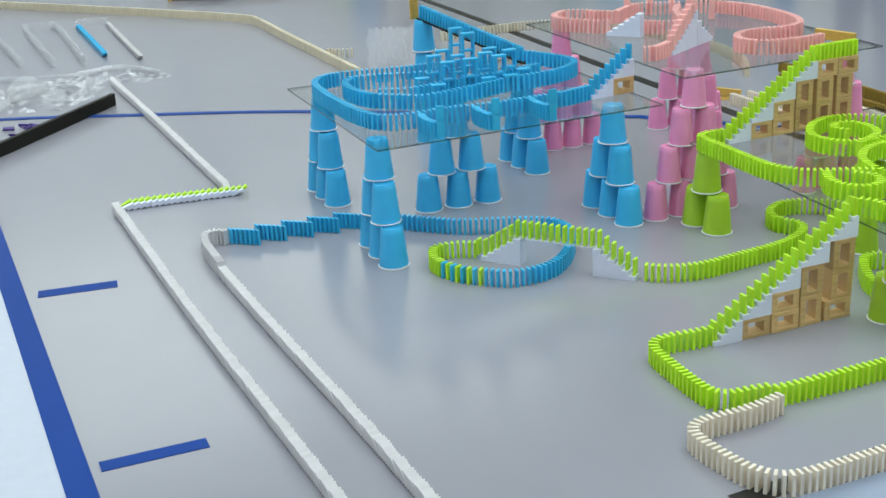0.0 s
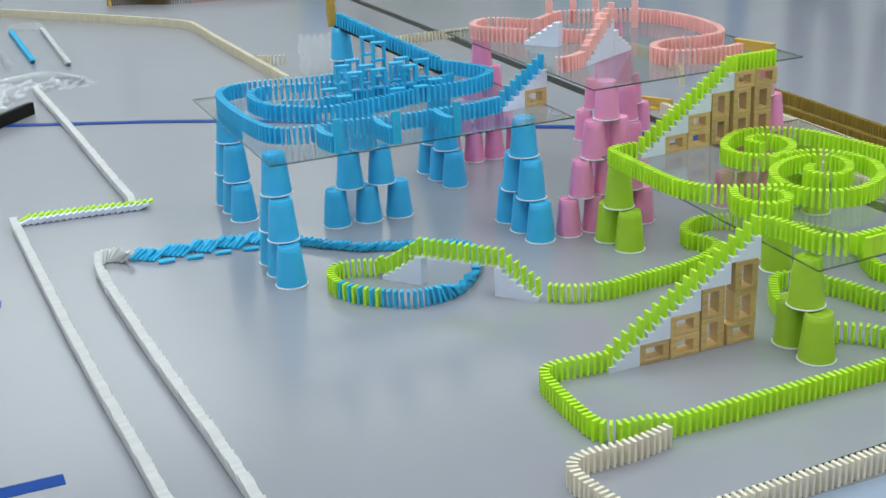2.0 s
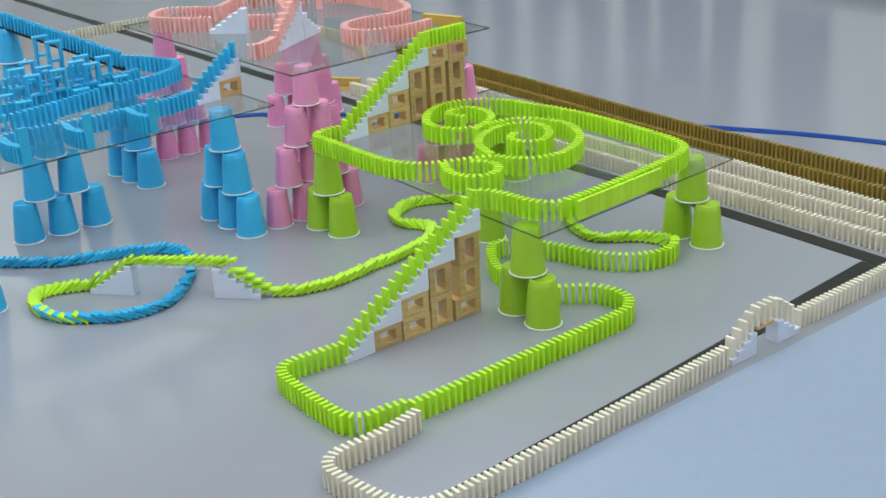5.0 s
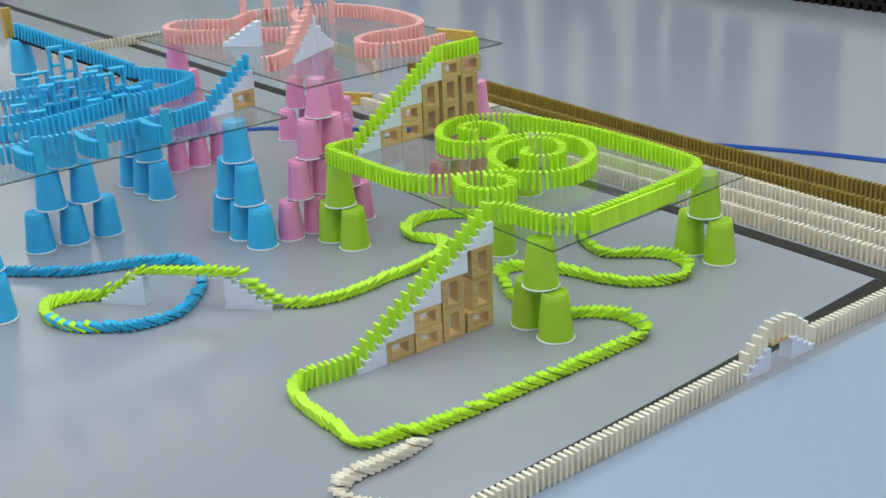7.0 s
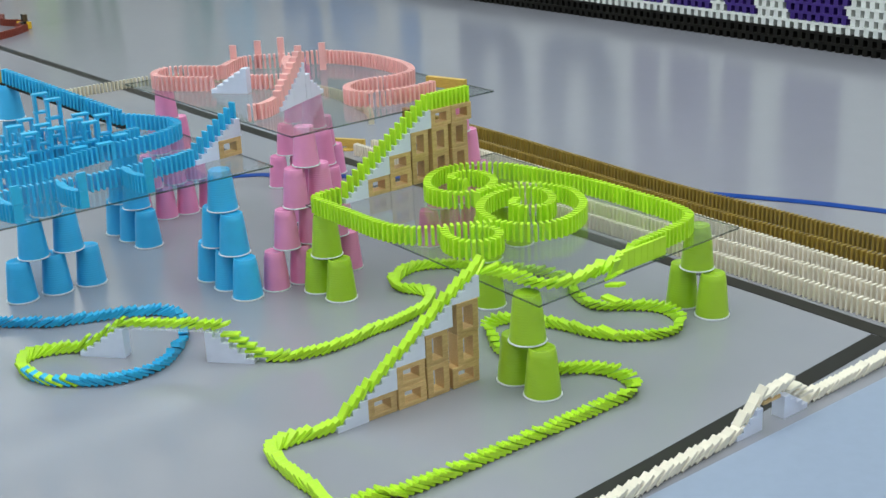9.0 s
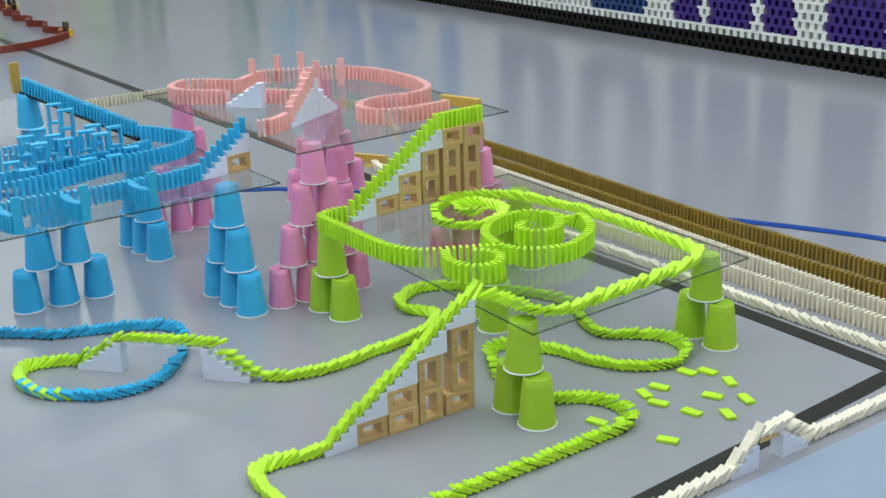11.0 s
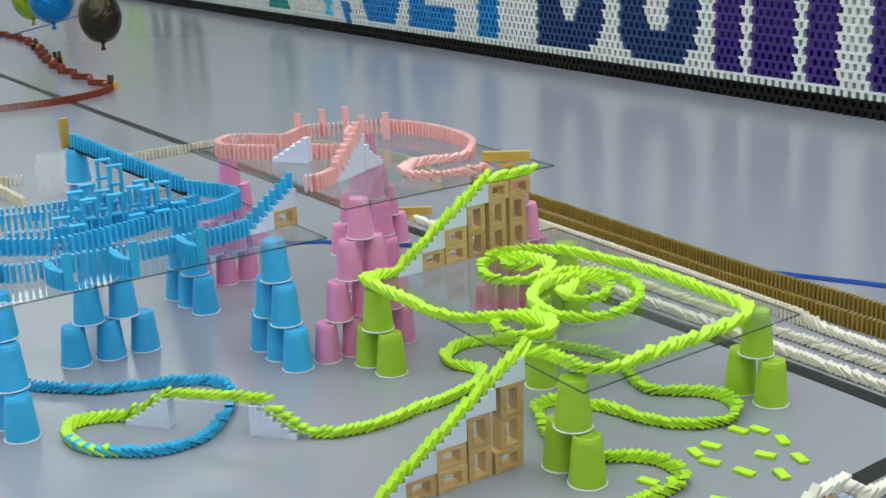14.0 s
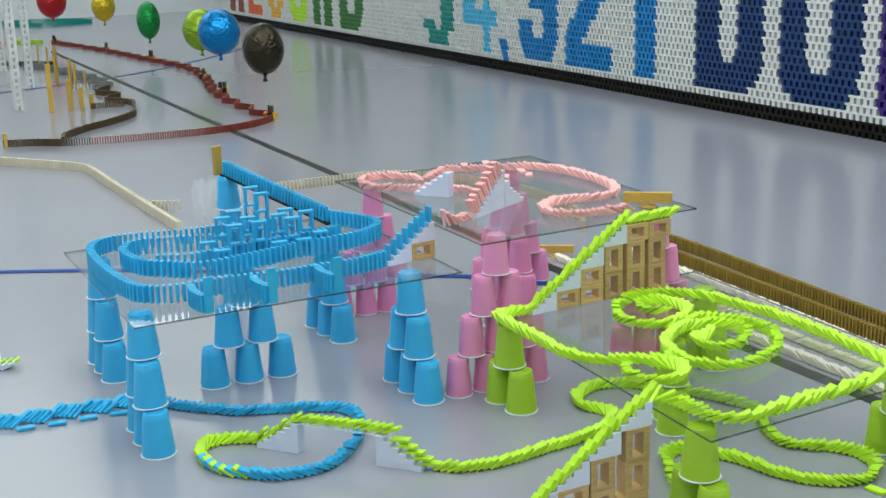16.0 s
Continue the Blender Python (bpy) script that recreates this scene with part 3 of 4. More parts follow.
run_of([(1.605, -0.62), (1.62, -0.2), (1.655, 0.4), (1.69, 0.9), (1.72, 1.5), (1.74, 2.0)], "cream", "far white row", "off-white domino in a straight row beside the bronze rows", {0: 13.2, 2: 14.1, 3: 14.56, 4: 15.0, 5: 15.4})
row_stuff("brown_domino_row", [(1.715, -0.7), (1.731, 0.0), (1.742, 0.5), (1.785, 1.1), (1.815, 1.7), (1.83, 2.2)], BROWN, "long straight row of bronze brown dominoes standing", 0.0172)
row_stuff("brown_domino_row", [(1.85, -0.7), (1.868, 0.2), (1.872, 0.63), (1.915, 1.22), (1.955, 1.75), (1.98, 2.4)], BROWN, "second straight row of bronze brown dominoes standing", 0.0172)

# ---- on the green sheet ----
G_LABEL = "lime green domino in a pattern on the glass sheet"
run_of([(0.432, 0.045), (0.455, 0.055), (0.478, 0.018), (0.486, -0.035), (0.490, -0.09), (0.505, -0.130), (0.535, -0.152)], "lime", "lime glass entry", G_LABEL, {0: 8.35, 6: 8.62}, z=ZG)
run_of([(0.556, -0.155), (0.70, -0.150), (0.865, -0.135), (0.985, -0.118)], "lime", "lime glass edge row", G_LABEL, {0: 8.65, 3: 9.2}, z=ZG, mess=22)
G_BACK = [(1.005, -0.112), (1.055, -0.085), (1.083, -0.03), (1.098, 0.08), (1.108, 0.25), (1.105, 0.40), (1.085, 0.52), (1.055, 0.64), (0.99, 0.715), (0.908, 0.738), (0.82, 0.70), (0.752, 0.625),
          (0.738, 0.56), (0.765, 0.50), (0.83, 0.475), (0.92, 0.462), (0.985, 0.40), (1.003, 0.30), (0.96, 0.21), (0.90, 0.155), (0.81, 0.118), (0.735, 0.132), (0.690, 0.170), (0.672, 0.225)]
run_of(G_BACK, "lime", "lime glass swirl", G_LABEL, mess=4, times={0: 9.22, 2: 9.35, 5: 9.75, 8: 10.1, 10: 10.3, 13: 10.5, 17: 10.95, 20: 11.15, 23: 11.35}, z=ZG)
run_of([(0.80, 0.462), (0.86, 0.485), (0.92, 0.53), (0.945, 0.60), (0.925, 0.66), (0.875, 0.665), (0.845, 0.63), (0.86, 0.59)], "lime", "lime glass swirl", G_LABEL, mess=5, times={0: 10.45, 7: 10.85}, z=ZG)
run_of([(0.672, 0.25), (0.70, 0.33), (0.765, 0.395), (0.845, 0.425), (0.92, 0.41), (0.948, 0.345), (0.91, 0.275), (0.85, 0.24), (0.805, 0.265), (0.80, 0.315), (0.84, 0.345)], "lime", "lime glass swirl", G_LABEL, mess=5, times={0: 11.2, 10: 11.75}, z=ZG)
run_of([(0.535, 0.278), (0.508, 0.235), (0.500, 0.18), (0.525, 0.135), (0.575, 0.125), (0.615, 0.155), (0.622, 0.20), (0.595, 0.235)], "lime", "lime glass swirl", G_LABEL, mess=5, times={0: 11.3, 7: 11.55}, z=ZG)
G_LEFT = [(0.655, 0.235), (0.605, 0.262), (0.555, 0.288), (0.512, 0.310), (0.478, 0.345), (0.450, 0.424), (0.449, 0.56), (0.452, 0.673), (0.452, 0.745), (0.466, 0.772), (0.50, 0.785), (0.550, 0.785)]
run_of(G_LEFT, "lime", "lime glass left row", G_LABEL, {0: 11.36, 3: 11.42, 7: 11.72, 11: 12.0}, z=ZG)
R2T = R2.copy()
run_of([(R2T @ Vector((0.0105, 0, 0)))[:2], (R2T @ Vector((4 * BL - 0.006, 0, 0)))[:2]], "lime", "lime upper ramp row", "lime green domino standing on the upper stair ramp", {0: 12.0, 1: 12.45}, spacing=RUN, z=ZG,
       lift=lambda u, q: (min(int((R2T.inverted() @ Vector((q.x, q.y, ZG))).x / RUN) + 1, 16) * RISE, 32.5))
run_of([(R2T @ Vector((4 * BL + 0.012, 0, 0)))[:2], (R2T @ Vector((6 * BL - 0.008, 0, 0)))[:2]], "lime", "lime upper ramp row", "lime green domino standing on wooden blocks", {0: 12.47, 1: 13.1}, spacing=0.0165, z=ZG + 4 * SB)
# the outer wall of dominoes along the sheet's edge, which tumbles down
EDGE_WALL = []
for k in range(13):
    x = 0.572 + 0.0243 * k
    ob = domino("lime", pose(x, -0.186 + 0.0018 * k, ZG, 0, 0, 93), "lime green domino in a close wall along the glass edge", "lime edge wall")
    EDGE_WALL.append((ob, x, -0.186 + 0.0018 * k, 8.72 + 0.045 * k))

# ---- on the blue sheet ----
B_LABEL = "blue domino standing in a looping row on the glass sheet"
BLUE_OUT = [(0.245, 1.075), (0.15, 1.045), (0.03, 1.04), (-0.08, 1.036), (-0.16, 1.045), (-0.24, 1.055), (-0.31, 1.05), (-0.37, 1.052), (-0.42, 1.066), (-0.458, 1.10), (-0.480, 1.19), (-0.49, 1.306), (-0.494, 1.45),
            (-0.486, 1.588), (-0.455, 1.675), (-0.40, 1.715), (-0.324, 1.722), (-0.219, 1.70), (-0.134, 1.682), (-0.03, 1.68), (0.08, 1.675), (0.18, 1.665)]
run_of(BLUE_OUT, "blue", "blue glass rows", B_LABEL, z=ZB)
BLUE_IN = [(0.31, 1.70), (0.35, 1.63), (0.378, 1.566), (0.400, 1.496), (0.386, 1.425), (0.335, 1.376), (0.25, 1.338), (0.152, 1.325), (0.06, 1.318), (-0.03, 1.285), (-0.132, 1.262), (-0.22, 1.245), (-0.27, 1.258), (-0.315, 1.302),
           (-0.368, 1.35), (-0.398, 1.433), (-0.400, 1.532), (-0.365, 1.61), (-0.304, 1.628), (-0.232, 1.605), (-0.15, 1.575), (-0.06, 1.56), (0.05, 1.55)]
row_stuff("blue_domino_row", BLUE_IN, BLUE, "inner looping row of blue dominoes on the glass", z=ZB)
row_stuff("blue_domino_row", [(-0.33, 1.40), (-0.24, 1.36), (-0.14, 1.38), (-0.02, 1.40), (0.10, 1.42), (0.2, 1.44), (0.28, 1.47)], BLUE, "short curved row of blue dominoes on the glass", z=ZB)
run_of([(R3 @ Vector((0.0105, 0, 0)))[:2], (R3 @ Vector((2 * BL - 0.006, 0, 0)))[:2]], "blue", "blue stair row", "blue domino standing on a small stair", spacing=RUN, z=ZB,
       lift=lambda u, q: (min(int((R3.inverted() @ Vector((q.x, q.y, ZB))).x / RUN) + 1, 8) * RISE, 32.5))

# ---- on the pink sheet ----
P_LABEL = "salmon pink domino in a winding row on the glass sheet"
PINK_S = [(1.005, 0.913), (0.958, 0.903), (0.853, 0.906), (0.78, 0.941), (0.761, 1.015), (0.814, 1.084), (0.898, 1.102), (0.979, 1.087), (1.051, 1.097), (1.102, 1.148), (1.141, 1.245), (1.158, 1.378), (1.148, 1.521), (1.097, 1.649), (1.01, 1.695)]
run_of(PINK_S, "salmon", "pink rows", P_LABEL, {0: 13.3, 3: 13.55, 7: 13.85, 10: 14.1, 13: 14.5, 14: 14.6}, z=ZP)
run_of([(0.979, 1.705), (0.908, 1.746), (0.836, 1.777), (0.765, 1.736), (0.703, 1.685)], "salmon", "pink rows", P_LABEL, {0: 14.65, 4: 15.1}, z=ZP)
run_of([(0.683, 1.685), (0.655, 1.719), (0.609, 1.777), (0.548, 1.81), (0.479, 1.751), (0.466, 1.681), (0.504, 1.613), (0.576, 1.531)], "salmon", "pink rows", P_LABEL, {0: 15.15, 7: 15.85}, z=ZP)
FAN = [(-0.328, 0.900), (-0.155, 0.897), (0.034, 0.905)]
for fx, fy in FAN:
    panel = thing("domino_screen", "tall blue panel of stacked dominoes on the glass sheet", "domino screen", "blue panels", at=pose(fx, fy, ZB, 0, 0, 4))
    for lev in range(2):
        bm = bmesh.new()
        box(bm, -DW / 2, DW / 2, -DT / 2, DT / 2, lev * DH, lev * DH + DH - 0.0003)
        bevel(bm, 0.0006)
        part("tile", bm, BLUE, panel)
    for k in range(10):
        domino("blue", pose(fx - 0.008 - 0.011 * math.sin(k * 0.33), fy + 0.010 + 0.0128 * k, ZB, 0, 0, 97 - 6 * k), "blue domino fanned out behind a panel", "blue fans")


def arch(x, y, z, turn, mat, label, group):
    a = thing("domino_arch", label, "domino arch", group, at=pose(x, y, z, 0, 0, turn))
    for sx in (-0.0185, 0.0185):
        bm = bmesh.new()
        box(bm, sx - DT / 2, sx + DT / 2, -DW / 2, DW / 2, 0, DH - 0.0003)
        bevel(bm, 0.0006)
        part("upright", bm, mat, a)
    bm = bmesh.new()
    box(bm, -DH / 2, DH / 2, -DW / 2, DW / 2, DH, DH + DT - 0.0003)
    bevel(bm, 0.0006)
    part("lintel", bm, mat, a)
    return a


ARCHES = [(-0.156, 1.324, 1), (-0.098, 1.384, 2), (-0.032, 1.466, 2), (0.038, 1.535, 3), (0.064, 1.452, 2), (0.082, 1.385, 2), (0.098, 1.322, 1), (-0.164, 1.444, 1), (-0.101, 1.505, 2), (-0.039, 1.575, 2), (0.042, 1.645, 3), (-0.02, 1.39, 2), (0.02, 1.33, 1), (0.11, 1.515, 2), (0.15, 1.45, 2), (0.175, 1.385, 1)]
first = {}
for ax, ay, n in ARCHES:
    for lev in range(n):
        m = pose(ax + rnd.uniform(-0.003, 0.003), ay, ZB + lev * (DH + DT), 0, 0, -8 + 6 * rnd.random())
        if not first:
            first["arch"] = arch(0, 0, 0, 0, BLUE, "blue domino arch stacked into a castle on the glass", "blue castle")
            first["arch"].matrix_basis = m
        else:
            copy_thing(first["arch"], m)

# the sloping plank with its row, from the cup tower down to the sheet
P_HI, P_LO = Vector((0.112, 2.163, 0.4815)), Vector((0.318, 1.665, 0.368))
slope = math.degrees(math.atan2(P_LO.z - P_HI.z, (P_LO - P_HI).to_2d().length))
head = math.degrees(math.atan2(P_LO.y - P_HI.y, P_LO.x - P_HI.x))
bm = bmesh.new()
box(bm, 0, (P_LO - P_HI).length, -0.016, 0.016, 0, 0.006)
bevel(bm, 0.0008)
plank_pose = Matrix.Translation(P_HI) @ pose(0, 0, 0, 0, -slope, head)
lone("black_plank", bm, BLACK, "thin black plank sloping from a cup tower to the glass", "plank", at=plank_pose)
for k in range(34):
    d = domino("blue", plank_pose @ pose(0.012 + k * 0.0155, 0, 0.0062, 0, slope * 0.6, 0), "blue domino standing on the black plank", "blue plank row")
bm = bmesh.new()
box(bm, -0.006, 0.006, -0.018, 0.018, 0, 0.104)
bevel(bm, 0.001)
lone("wooden_tile", bm, OCHRE, "upright yellow wooden tile at the plank's end", "wooden tile", at=pose(0.100, 2.184, 0.4805, 0, 0, head))

# ---- castle on the pink sheet ----
C1 = pose(0.553, 1.098, ZP, 0, 0, 30)
for k in range(2):
    stair(at(C1, k * BL, k * SB), "pale lilac stair block in a steep castle ramp")
for x, z in ((BL, 0),):
    bm = bmesh.new()
    box(bm, 0, BL - 0.001, -DEEP / 2, DEEP / 2, 0, SB - 0.0002)
    bevel(bm, 0.001)
    lone("plastic_block", bm, STAIR, "pale lilac plastic block under the castle ramp", "plastic block", "stair blocks", at=at(C1, x, z))
top = C1 @ Vector((2 * BL, 0, 0.0))
C2 = Matrix.Translation(top) @ pose(0.116 * math.cos(radians(30)), 0.116 * math.sin(radians(30)), 0, 0, 0, 210)
stair(at(C2, 0, 0), "pale lilac stair block on the far side of the castle ramp")
for name_x, wide, tall in ((BL, 0.031, 1.5 * SB), (BL + 0.0312, 0.012, 2 * SB + 0.012)):
    bm = bmesh.new()
    box(bm, 0, wide, -DEEP / 2, DEEP / 2, 0 if tall < 0.1 else 2 * SB + 0.0003, tall)
    bevel(bm, 0.001)
    lone("plastic_block", bm, STAIR, "pale lilac plastic block at the castle's peak", "plastic block", "stair blocks", at=at(C2, name_x, 0))
C3 = pose(0.567, 1.510, ZP, 0, 0, -52)
ob = new("stair_block", BIG_ME)
ob.matrix_basis = C3
tagged(ob, "pale lilac plastic stair block with six steps on the glass", "stair block", "stair blocks")
run_of([(0.436, 1.053), (0.465, 1.044), (0.507, 1.063), (0.545, 1.090)], "salmon", "pink front row", P_LABEL, {0: 15.95, 3: 15.7}, z=ZP, spacing=0.015, back=True)
run_of([(C1 @ Vector((0.0105, 0, 0)))[:2], (C1 @ Vector((2 * BL - 0.006, 0, 0)))[:2]], "salmon", "pink castle ramp", "salmon pink domino on the steep castle ramp", {0: 15.65, 1: 15.0}, spacing=RUN / 2.6, z=ZP, back=True,
       lift=lambda u, q: (min(int((C1.inverted() @ Vector((q.x, q.y, ZP))).x / RUN) + 1, 8) * RISE, -12))
run_of([(0.642, 1.511), (0.693, 1.439), (0.744, 1.388), (0.795, 1.399), (0.836, 1.48), (0.887, 1.583), (0.949, 1.664)], "salmon", "pink castle row", P_LABEL, {0: 15.4, 6: 14.8}, z=ZP, back=True)
TALLS = []
for k, (tx, ty, t) in enumerate(((0.787, 1.757, 15.15), (0.893, 1.770, 15.0), (0.985, 1.765, 14.85), (0.932, 1.566, 14.95), (1.02, 1.550, 14.72))):
    for lev in range(2):
        ob = domino("salmon", pose(tx, ty, ZP + lev * (DH + 0.0003), 0, 0, 38 + 5 * k), "salmon pink domino in a tall slim pillar", "pink pillars")
        TALLS.append((ob, tx, ty, lev, 38 + 5 * k, t))

# tipping planks
SEESAWS = []


def seesaw(m, label):
    s = thing("tipping_plank", label, "tipping plank", "tipping planks", at=m)
    bm = bmesh.new()
    box(bm, -0.074, 0.074, -0.009, 0.009, 0.014, 0.046)
    bevel(bm, 0.0012)
    part("plank", bm, OCHRE, s)
    bm = bmesh.new()
    lathe(bm, [(0.0005, 0.0), (0.03, 0.0), (0.03, 0.004), (0.008, 0.009), (0.006, 0.014), (0.0005, 0.0142)], 16)
    part("pivot", bm, OCHRE, s, "round wooden pivot")
    return s


SEESAWS.append((seesaw(pose(1.071, 0.926, ZP, 0, 0, -75), "yellow wooden plank on a pivot on the glass"), (1.071, 0.926, ZP), -75, -38, 13.12))
SEESAWS.append((seesaw(pose(1.47, 2.10, 0, 0, 0, -60), "yellow wooden plank on a pivot on the floor"), (1.47, 2.10, 0.0), -60, -35, 11.2))
# ---- across the floor ----
row_stuff("cream_domino_row", [(-2.4, 8.6), (-1.15, 7.05), (-0.35, 6.06), (0.04, 5.55), (0.20, 5.30), (0.228, 5.12), (0.236, 4.6), (0.25, 4.0), (0.265, 3.42)], CREAM, "long close row of cream dominoes standing on the floor", 0.0125)
row_stuff("cream_domino_row", [(0.29, 3.975), (0.34, 3.925), (0.42, 3.905)], CREAM, "short row of cream dominoes on the floor", 0.022)
row_stuff("cream_domino_row", [(0.97, 4.05), (1.32, 4.06), (1.60, 4.02), (1.86, 3.7), (2.0, 3.1), (1.93, 2.65), (1.80, 2.40)], CREAM, "curving row of cream dominoes on the floor", 0.021)
row_stuff("white_domino_row", [(-1.044, -0.45), (-1.066, 0.0), (-1.088, 0.4), (-1.110, 0.87), (-1.126, 1.33), (-1.143, 1.85)], WHITE, "long row of white dominoes fallen on the floor", spacing=0.0128, tilt=53, jitter=3)
row_stuff("lime_domino_row", [(-1.13, 1.905), (-0.95, 1.892), (-0.73, 1.862)], LIME, "row of lime dominoes fallen on the floor", 0.021, tilt=62, jitter=4)
row_stuff("lilac_domino_row", [(-1.13, 1.878), (-0.95, 1.868), (-0.745, 1.845)], STAIR, "row of pale lilac dominoes fallen on the floor", 0.021, tilt=70, jitter=4)
row_stuff("white_domino_row", [(-0.752, 1.88), (-0.77, 2.4), (-0.79, 3.0), (-0.83, 3.95)], WHITE, "row of white dominoes fallen across the blue line", spacing=0.0128, tilt=53, jitter=3)
row_stuff("clear_domino_row", [(-1.26, 5.6), (-1.2, 4.7)], CLEAR, "row of clear plastic dominoes", 0.016)
row_stuff("clear_domino_row", [(-1.045, 4.6), (-1.075, 5.8), (-1.04, 5.86), (-0.92, 5.85), (-0.889, 5.785), (-0.886, 4.577)], CLEAR, "winding row of clear plastic dominoes", 0.016)
row_stuff("blue_domino_row", [(-0.765, 5.8), (-0.755, 4.75)], BLUE, "straight row of fallen blue dominoes", 0.016, tilt=60)
row_stuff("clear_domino_row", [(-0.765, 5.83), (-0.70, 5.86), (-0.62, 5.85), (-0.584, 5.79)], CLEAR, "row of clear plastic dominoes", 0.016)
row_stuff("white_domino_row", [(-0.584, 5.78), (-0.595, 4.55)], WHITE, "straight row of pale fallen dominoes", 0.016, tilt=60)
row_stuff("clear_domino_row", [(-1.5, 4.45), (-1.256, 4.341), (-1.015, 4.253), (-0.75, 4.33), (-0.594, 4.1)], CLEAR, "row of clear plastic dominoes fallen on the floor", 0.014, tilt=64, jitter=8)


def heap(name, cx, cy, rx, ry, n, mat, label):
    verts, faces = [], []
    for _ in range(n):
        a, r = rnd.uniform(0, 6.28), math.sqrt(rnd.random())
        m = pose(cx + rx * r * math.cos(a), cy + ry * r * math.sin(a), 0.004 + 0.03 * rnd.random() * (1 - r), 90 + rnd.uniform(-25, 25), rnd.uniform(-25, 25), rnd.uniform(0, 360))
        k = len(verts)
        verts += [m @ Vector((x, y, z)) for z in (0, DH) for y in (-DT / 2, DT / 2) for x in (-DW / 2, DW / 2)]
        faces += [[k + i for i in f] for f in ((0, 2, 3, 1), (4, 5, 7, 6), (0, 1, 5, 4), (2, 6, 7, 3), (0, 4, 6, 2), (1, 3, 7, 5))]
    me = bpy.data.meshes.new(name)
    me.from_pydata(verts, [], faces)
    me.materials.append(mat)
    tagged(new(name, me), label, "domino heap", kind="stuff")


heap("clear_domino_heap", -1.22, 3.85, 0.30, 0.30, 170, CLEAR, "loose heap of clear plastic dominoes on the floor")
heap("clear_domino_heap", -0.95, 4.05, 0.42, 0.14, 110, CLEAR, "strewn clear plastic dominoes on the floor")
heap("purple_domino_heap", -1.30, 3.24, 0.10, 0.10, 7, PURPLE, "a few loose purple dominoes on the floor")
for bx, by, br in ((-1.24, 3.93, 0.10), (-1.42, 3.72, 0.08), (-1.12, 3.78, 0.05)):
    bm = bmesh.new()
    lathe(bm, [(br * math.cos(a), br * math.sin(a)) for a in (0.02 + 1.5 * k / 8 for k in range(9))], 24)
    lone("clear_dome", bm, CLEAR, "clear plastic dome on the floor", "dome", "clear domes", at=pose(bx, by, 0.002), smooth=True)
bm = bmesh.new()
box(bm, 0, 1.05, -0.012, 0.012, 0, 0.055)
bevel(bm, 0.0015)
lone("black_board", bm, BLACK, "long black board standing on its edge", "board", at=pose(-0.895, 3.52, 0, 0, 0, 230))
# the clear block wall
verts, faces = [], []
for lev in range(4):
    for i in range(7):
        for j in range(3):
            m = pose(0.40 + 0.034 * i + (0.012 if lev % 2 else 0), 3.52 + 0.06 * j - 0.01 * i, lev * 0.0485, 0, 0, 90 * (j % 2) + 8)
            k = len(verts)
            verts += [m @ Vector((x, y, z)) for z in (0, DH) for y in (-DW / 2, DW / 2) for x in (-DT / 2, DT / 2)]
            faces += [[k + q for q in f] for f in ((0, 2, 3, 1), (4, 5, 7, 6), (0, 1, 5, 4), (2, 6, 7, 3), (0, 4, 6, 2), (1, 3, 7, 5))]
me = bpy.data.meshes.new("clear_domino_wall")
me.from_pydata(verts, [], faces)
me.materials.append(CLEAR)
tagged(new("clear_domino_wall", me), "square stack of clear plastic dominoes on the floor", "domino stack", kind="stuff")

row_stuff("red_domino_row", [(0.475, 6.29), (0.70, 6.25), (1.05, 6.22), (1.35, 6.24), (1.62, 6.36), (1.82, 6.55)], RED, "row of rust red dominoes standing on the floor", 0.0165)


def zigzag(points, amp, n):
    dense, _ = spline(points, 0.02)
    pick = [dense[int(k * (len(dense) - 1) / n)] for k in range(n + 1)]
    return [(q.x + (amp if k % 2 else -amp), q.y) for k, q in enumerate(pick)]


row_stuff("red_domino_row", zigzag([(1.83, 6.62), (1.86, 7.39), (1.90, 7.96), (2.03, 8.72), (2.24, 9.65), (2.36, 10.7), (2.25, 11.95), (2.12, 13.5), (1.86, 15.2)], 0.04, 44), RED, "zigzag row of rust red dominoes", 0.016)
row_stuff("brown_domino_row", [(-0.05, 6.55), (0.15, 6.45), (0.30, 6.335), (0.46, 6.293)], DARKBROWN, "row of dark brown dominoes on the floor", 0.0165)
row_stuff("brown_domino_row", [(0.31, 6.42), (0.36, 6.62), (0.55, 6.9), (0.80, 7.15), (1.02, 7.45), (1.12, 7.8), (1.18, 8.18), (1.05, 8.5), (1.22, 8.75), (1.10, 9.1), (1.28, 9.4)], DARKBROWN, "winding close row of dark brown dominoes", 0.0125)
row_stuff("brown_domino_row", [(0.85, 8.12), (1.12, 8.12)], DARKBROWN, "short row of dark brown dominoes", 0.016)
row_stuff("grey_domino_row", zigzag([(1.25, 9.5), (1.30, 10.2), (1.22, 11.2), (1.05, 12.2)], 0.09, 14), GREY, "zigzag row of grey dominoes", 0.016)
row_stuff("cream_domino_row", [(0.95, 9.62), (1.2, 9.55)], WHITE, "short row of white dominoes far off", 0.03)
row_stuff("brown_domino_row", [(0.2, 12.6), (0.8, 12.5), (1.3, 12.1)], DARKBROWN, "far row of dark brown dominoes", 0.014)
row_stuff("teal_domino_row", [(1.9, 19.5), (2.4, 19.0), (3.2, 19.3), (2.6, 20.2), (1.2, 20.0)], TEAL, "far row of teal dominoes", 0.014, size=(DT, DW, 0.06))
row_stuff("orange_domino_row", [(0.6, 15.9), (1.35, 15.7)], ORANGE, "far row of orange dominoes", 0.012)
